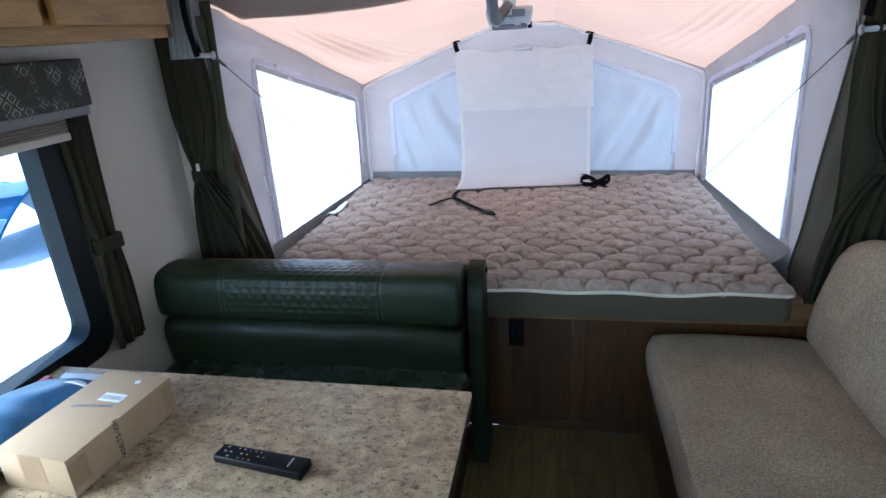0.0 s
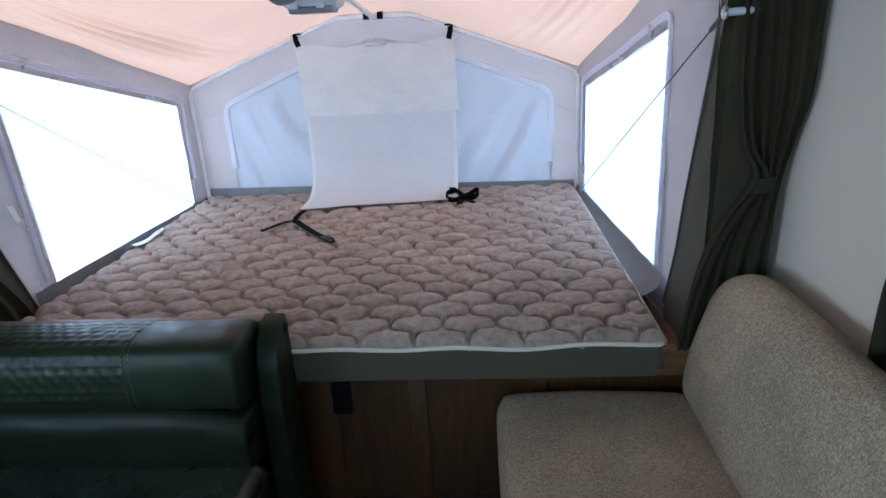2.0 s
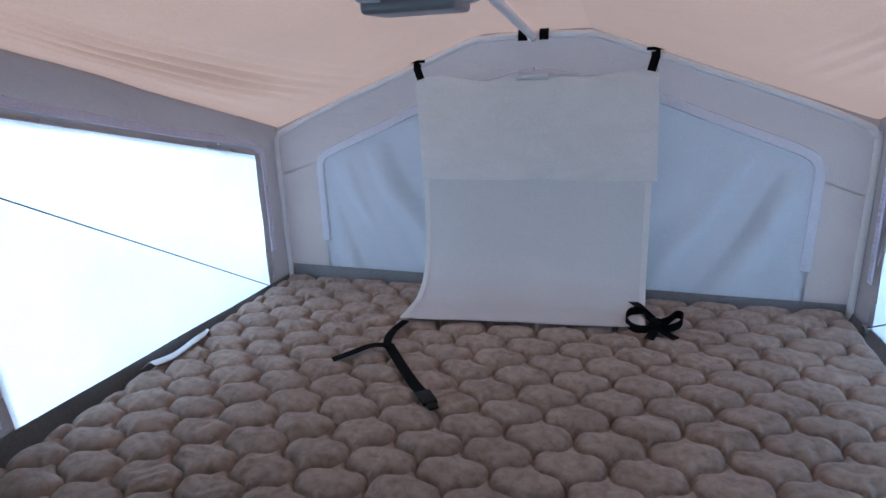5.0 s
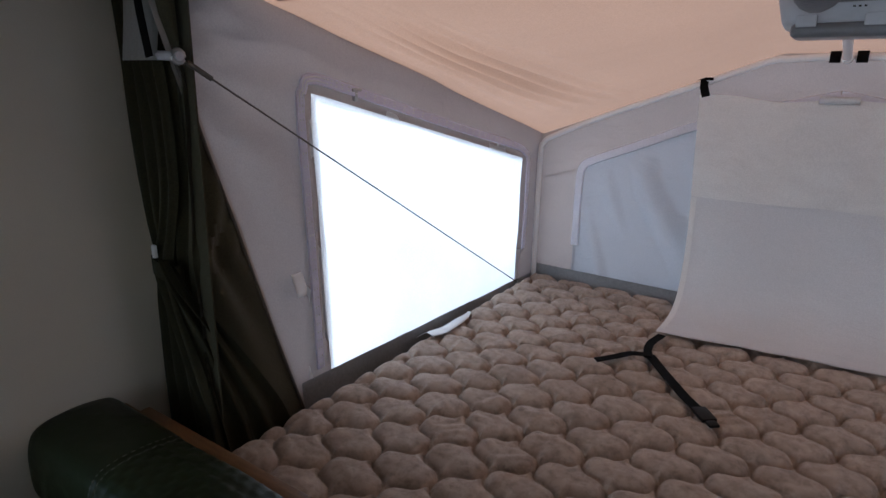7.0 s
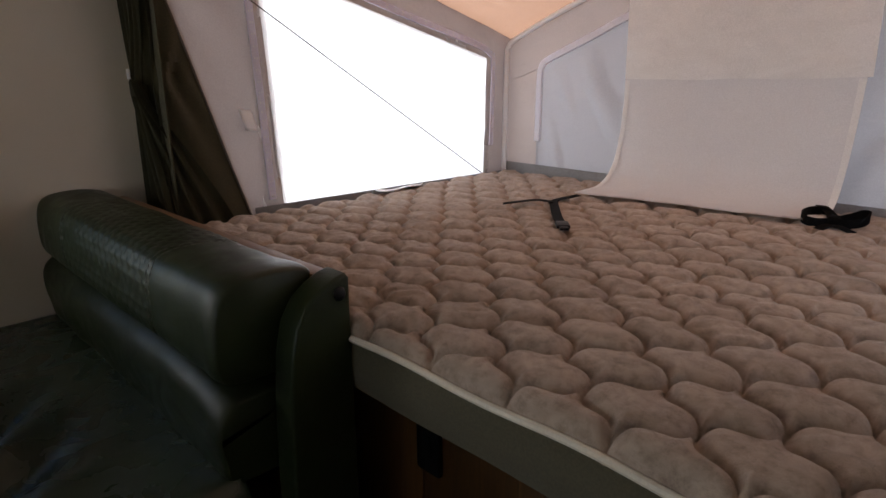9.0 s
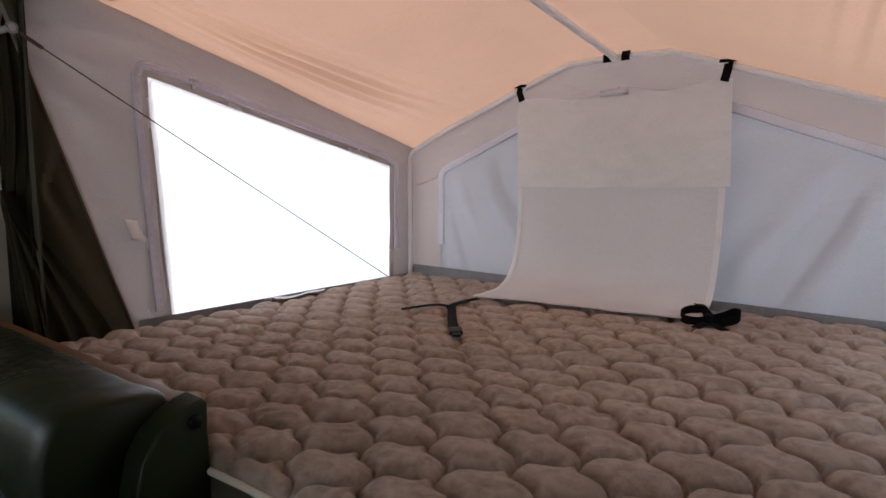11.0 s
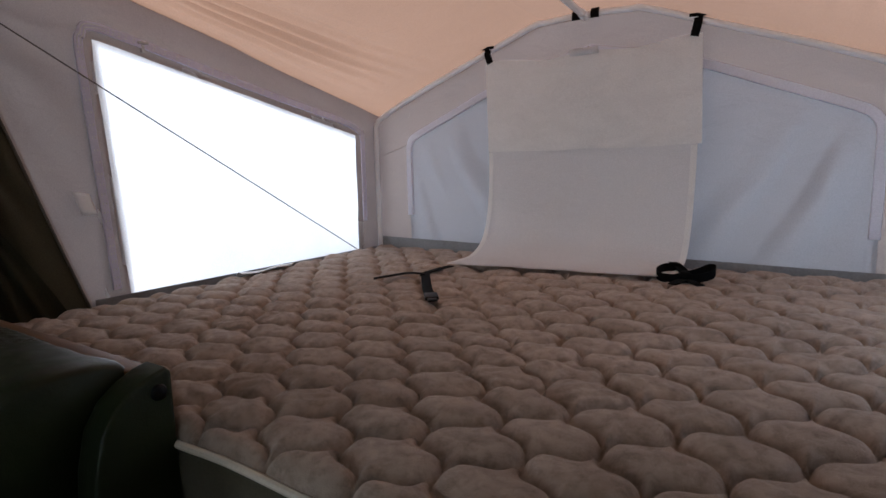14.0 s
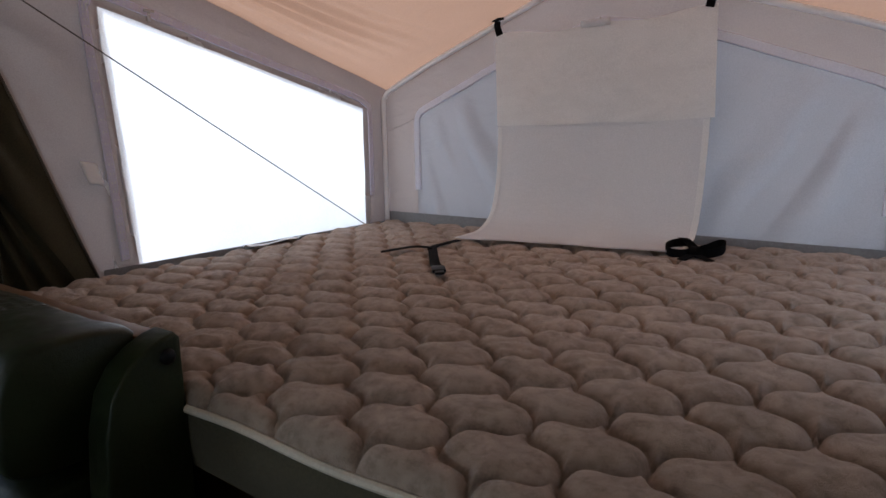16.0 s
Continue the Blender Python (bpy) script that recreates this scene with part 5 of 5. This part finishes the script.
def window_curtain(sx, ya, yb, zt, zb, zk, name="window_curtain"):
    c = thing(name, (sx * (WX - 0.04), (ya + yb) / 2, zb), "narrow dark olive curtain panel beside the window, tied midway", "curtain", "window curtains")
    X = WX - 0.030
    w = (yb - ya)
    rows = [(zt, (sx * X, ya), (sx * X, yb)), (zk + 0.12, (sx * X, ya + w * 0.08), (sx * X, yb - w * 0.08)), (zk, (sx * X, ya + w * 0.2), (sx * X, yb - w * 0.12)), (zk - 0.14, (sx * X, ya + w * 0.08), (sx * X, yb - w * 0.02)), (zb, (sx * X, ya + w * 0.0), (sx * X, yb))]
    part("drape", curtain(bmesh.new(), rows, 3.0, 0.012, 4.0 + sx, 36), M_CURTAIN, c, thick=0.002)
    part("tieback", boxes((sx * (X - 0.019), sx * (X + 0.019), ya + w * 0.16, yb - w * 0.08, zk - 0.028, zk + 0.022), bevel=0.008, seg=3), M_CURTAIN, c, "dark cloth band")
    return c


window_curtain(-1, -0.515, -0.385, 1.362, 0.625, 0.97)

# overhead cabinet
cab = thing("overhead_cabinet", (-1.03, -1.4, 1.555), "honey-brown wooden overhead cabinet with framed doors", "cabinet")
CY = -0.385
part("body", boxes((-WX + 0.001, -0.872, YB + 0.2, CY - 0.004, 1.553, CEIL - 0.002), bevel=0.003), M_CABINET, cab)
part("end_trim", boxes((-0.885, -0.853, CY - 0.012, CY, 1.553, CEIL - 0.002), bevel=0.006, seg=3), M_OAK, cab, "orange edge trim")
part("bottom_rail", boxes((-0.872, -0.860, YB + 0.2, CY - 0.012, 1.553, 1.60), bevel=0.002), M_CABINET, cab)
for d0, d1 in ((-0.795, CY - 0.018), (-1.24, -0.83), (-1.68, -1.27)):
    dr = part("door", boxes((-0.860, -0.842, d0, d1, 1.585, CEIL - 0.02), bevel=0.004), M_CABINET, cab, "framed wooden door")
    for b in ((-0.8425, -0.8405, d0 + 0.06, d1 - 0.06, 1.648, 1.651), (-0.8425, -0.8405, d0 + 0.06, d1 - 0.06, 1.654, 1.656), (-0.8425, -0.8405, d0 + 0.06, d0 + 0.063, 1.651, CEIL - 0.06), (-0.8425, -0.8405, d1 - 0.063, d1 - 0.06, 1.651, CEIL - 0.06)):
        part("inlay", boxes(b), M_INK, dr, "dark inlay line", smooth=False)

# ---- sofa ----
sofa = thing("sofa", (0.85, -0.9, 0.0), "long sofa in flecked grey-tan woven cloth along the wall", "sofa")


def soft_warp(co, i):
    return co + Vector((0.004 * nz(co.y * 3, co.z * 5, 1), 0, 0.004 * nz(co.y * 4, co.x * 5, 2)))


seat_prof = finer([(0.512, 0.32), (0.500, 0.41), (0.512, 0.457), (0.545, 0.476), (0.75, 0.483), (0.98, 0.476), (1.04, 0.45), (1.04, 0.32), (0.8, 0.31)], 4)
part("seat", extrude_profile(bmesh.new(), seat_prof, -2.1, -0.012, "y", 40, soft_warp), M_SOFA, sofa, "thick seat cushion")
back_prof = finer([(1.025, 0.455), (1.010, 0.50), (1.022, 0.60), (1.050, 0.74), (1.070, 0.82), (1.10, 0.862), (1.145, 0.868), (1.185, 0.83), (1.205, 0.70), (1.208, 0.50), (1.19, 0.45)], 4)


def back_warp(co, i):
    k = max(0.0, (co.y + 0.16) / 0.15)
    z = co.z - 0.05 * max(0.0, (co.z - 0.6) / 0.24) * min(1.0, k) ** 2
    return soft_warp(Vector((co.x, co.y, z)), i)


part("backrest", extrude_profile(bmesh.new(), back_prof, -2.1, -0.008, "y", 60, back_warp), M_SOFA, sofa, "leaning back cushion")
part("base", boxes((0.54, 1.20, -2.08, -0.02, 0.0, 0.315), bevel=0.004), M_OAK, sofa, "wooden sofa base")

# ---- right window with venetian blind ----
y0, y1, z0, z1 = WIN_R
win = thing("window_right", (WX, (y0 + y1) / 2, z0), "trailer window in a black frame behind a blind", "window", kind="structure")
part("window_frame", frame_ring(bmesh.new(), rounded_rect(y0 - 0.02, y1 + 0.02, z0 - 0.02, z1 + 0.02, 0.07), rounded_rect(y0 + 0.05, y1 - 0.05, z0 + 0.05, z1 - 0.05, 0.05), WX - 0.012, WX + 0.045), M_FRAME, win, "black window frame")
bm = bmesh.new()
bm.faces.new([bm.verts.new((WX + 0.03, y, z)) for y, z in rounded_rect(y0 + 0.03, y1 - 0.03, z0 + 0.03, z1 - 0.03, 0.05)])
pane = part("pane", bm, M_GLASS, win, "clear glass", thick=0.004)
pane.visible_shadow = False
ven = thing("venetian_blind", (WX - 0.03, -1.2, 0.86), "lowered cream venetian blind with tilted slats", "blind")
sl = bmesh.new()
grid(sl, lambda u, v: Vector((-0.012 + 0.024 * v, -0.66 + 1.32 * u, 0.006 * math.sin(math.pi * v) - 0.014 * v + 0.007)), 2, 4)
me = bpy.data.meshes.new("slat")
sl.to_mesh(me)
sl.free()
me.materials.append(M_BLIND)
for k in range(26):
    ob = new("slat", me)
    ob.parent, ob.matrix_parent_inverse = ven, ven.matrix_world.inverted()
    ob.location = (WX - 0.030, -1.19, 0.875 + 0.0205 * k)
part("bottom_rail", boxes((WX - 0.044, WX - 0.018, -1.85, -0.535, 0.845, 0.862), bevel=0.004), M_BLIND, ven)
part("headrail", boxes((WX - 0.05, WX - 0.013, -1.85, -0.535, 1.41, 1.44), bevel=0.004), M_BLIND, ven)
window_curtain(1, -0.56, -0.43, 1.50, 0.83, 1.12)
val = thing("window_valance", (WX - 0.05, -1.2, 1.44), "padded valance in dark cloth with pale lozenge pattern", "valance")
part("board", boxes((WX - 0.085, WX - 0.002, -1.95, -0.46, 1.50, 1.62), bevel=0.008, seg=3), M_VALANCE, val)

# ---- outside ----
tarp = thing("tarp_shelter", (-6.3, 3.75, -0.62), "pale blue ridge tent standing on the gravel outside", "tent")


def ridge_tent(u, v):
    a = u * 2 - 1
    lift = (1 - abs(a) ** 1.3) * (0.86 - 0.10 * math.sin(math.pi * v))
    return Vector((-7.0 + 1.4 * v + 0.25 * a, 3.75 + 0.95 * a, -0.62 + lift + 0.04 * nz(u * 5, v * 6, 1)))


part("sheet", grid(bmesh.new(), ridge_tent, 30, 20), M_TARPB, tarp, "blue sheet", thick=0.01)
for u0, u1 in ((0.34, 0.47), (0.16, 0.22)):
    part("fly", grid(bmesh.new(), lambda u, v: ridge_tent(u0 + (u1 - u0) * u, 0.02 + 0.98 * v) + Vector((0.01, -0.03, 0.03)), 10, 14), M_TARP, tarp, "pale cyan panel", thick=0.01)
for v in (0.0, 1.0):
    e = ridge_tent(0.5, v)
    part("pole", tube(bmesh.new(), [(e.x, e.y, -0.62), e], 0.025, 8), M_POLE, tarp)

# ---- floor planks, last ----
pk = random.Random(5)
w, x = 0.098, -WX + 0.05
shared = {}
while x < WX - 0.05:
    y = 0.038 - 0.45 * pk.random()
    yy = [0.038, y]
    while yy[-1] > -3.0:
        yy.append(max(-3.55, yy[-1] - 0.9))
    for a, b in zip(yy, yy[1:]):
        L = round((a - b) / 0.05) * 0.05 if a != 0.038 else round((a - b) / 0.01) * 0.01
        if L < 0.02:
            continue
        if L not in shared:
            bm = boxes((0.0008, w - 0.0008, -L + 0.0008, -0.0008, -0.004, 0.0), bevel=0.0008, seg=1)
            m = bpy.data.meshes.new("plank")
            bm.to_mesh(m)
            bm.free()
            m.materials.append(M_FLOOR)
            shared[L] = m
        ob = new("plank", shared[L])
        ob.parent = floor
        ob.location = (x, a, 0)
    x += w
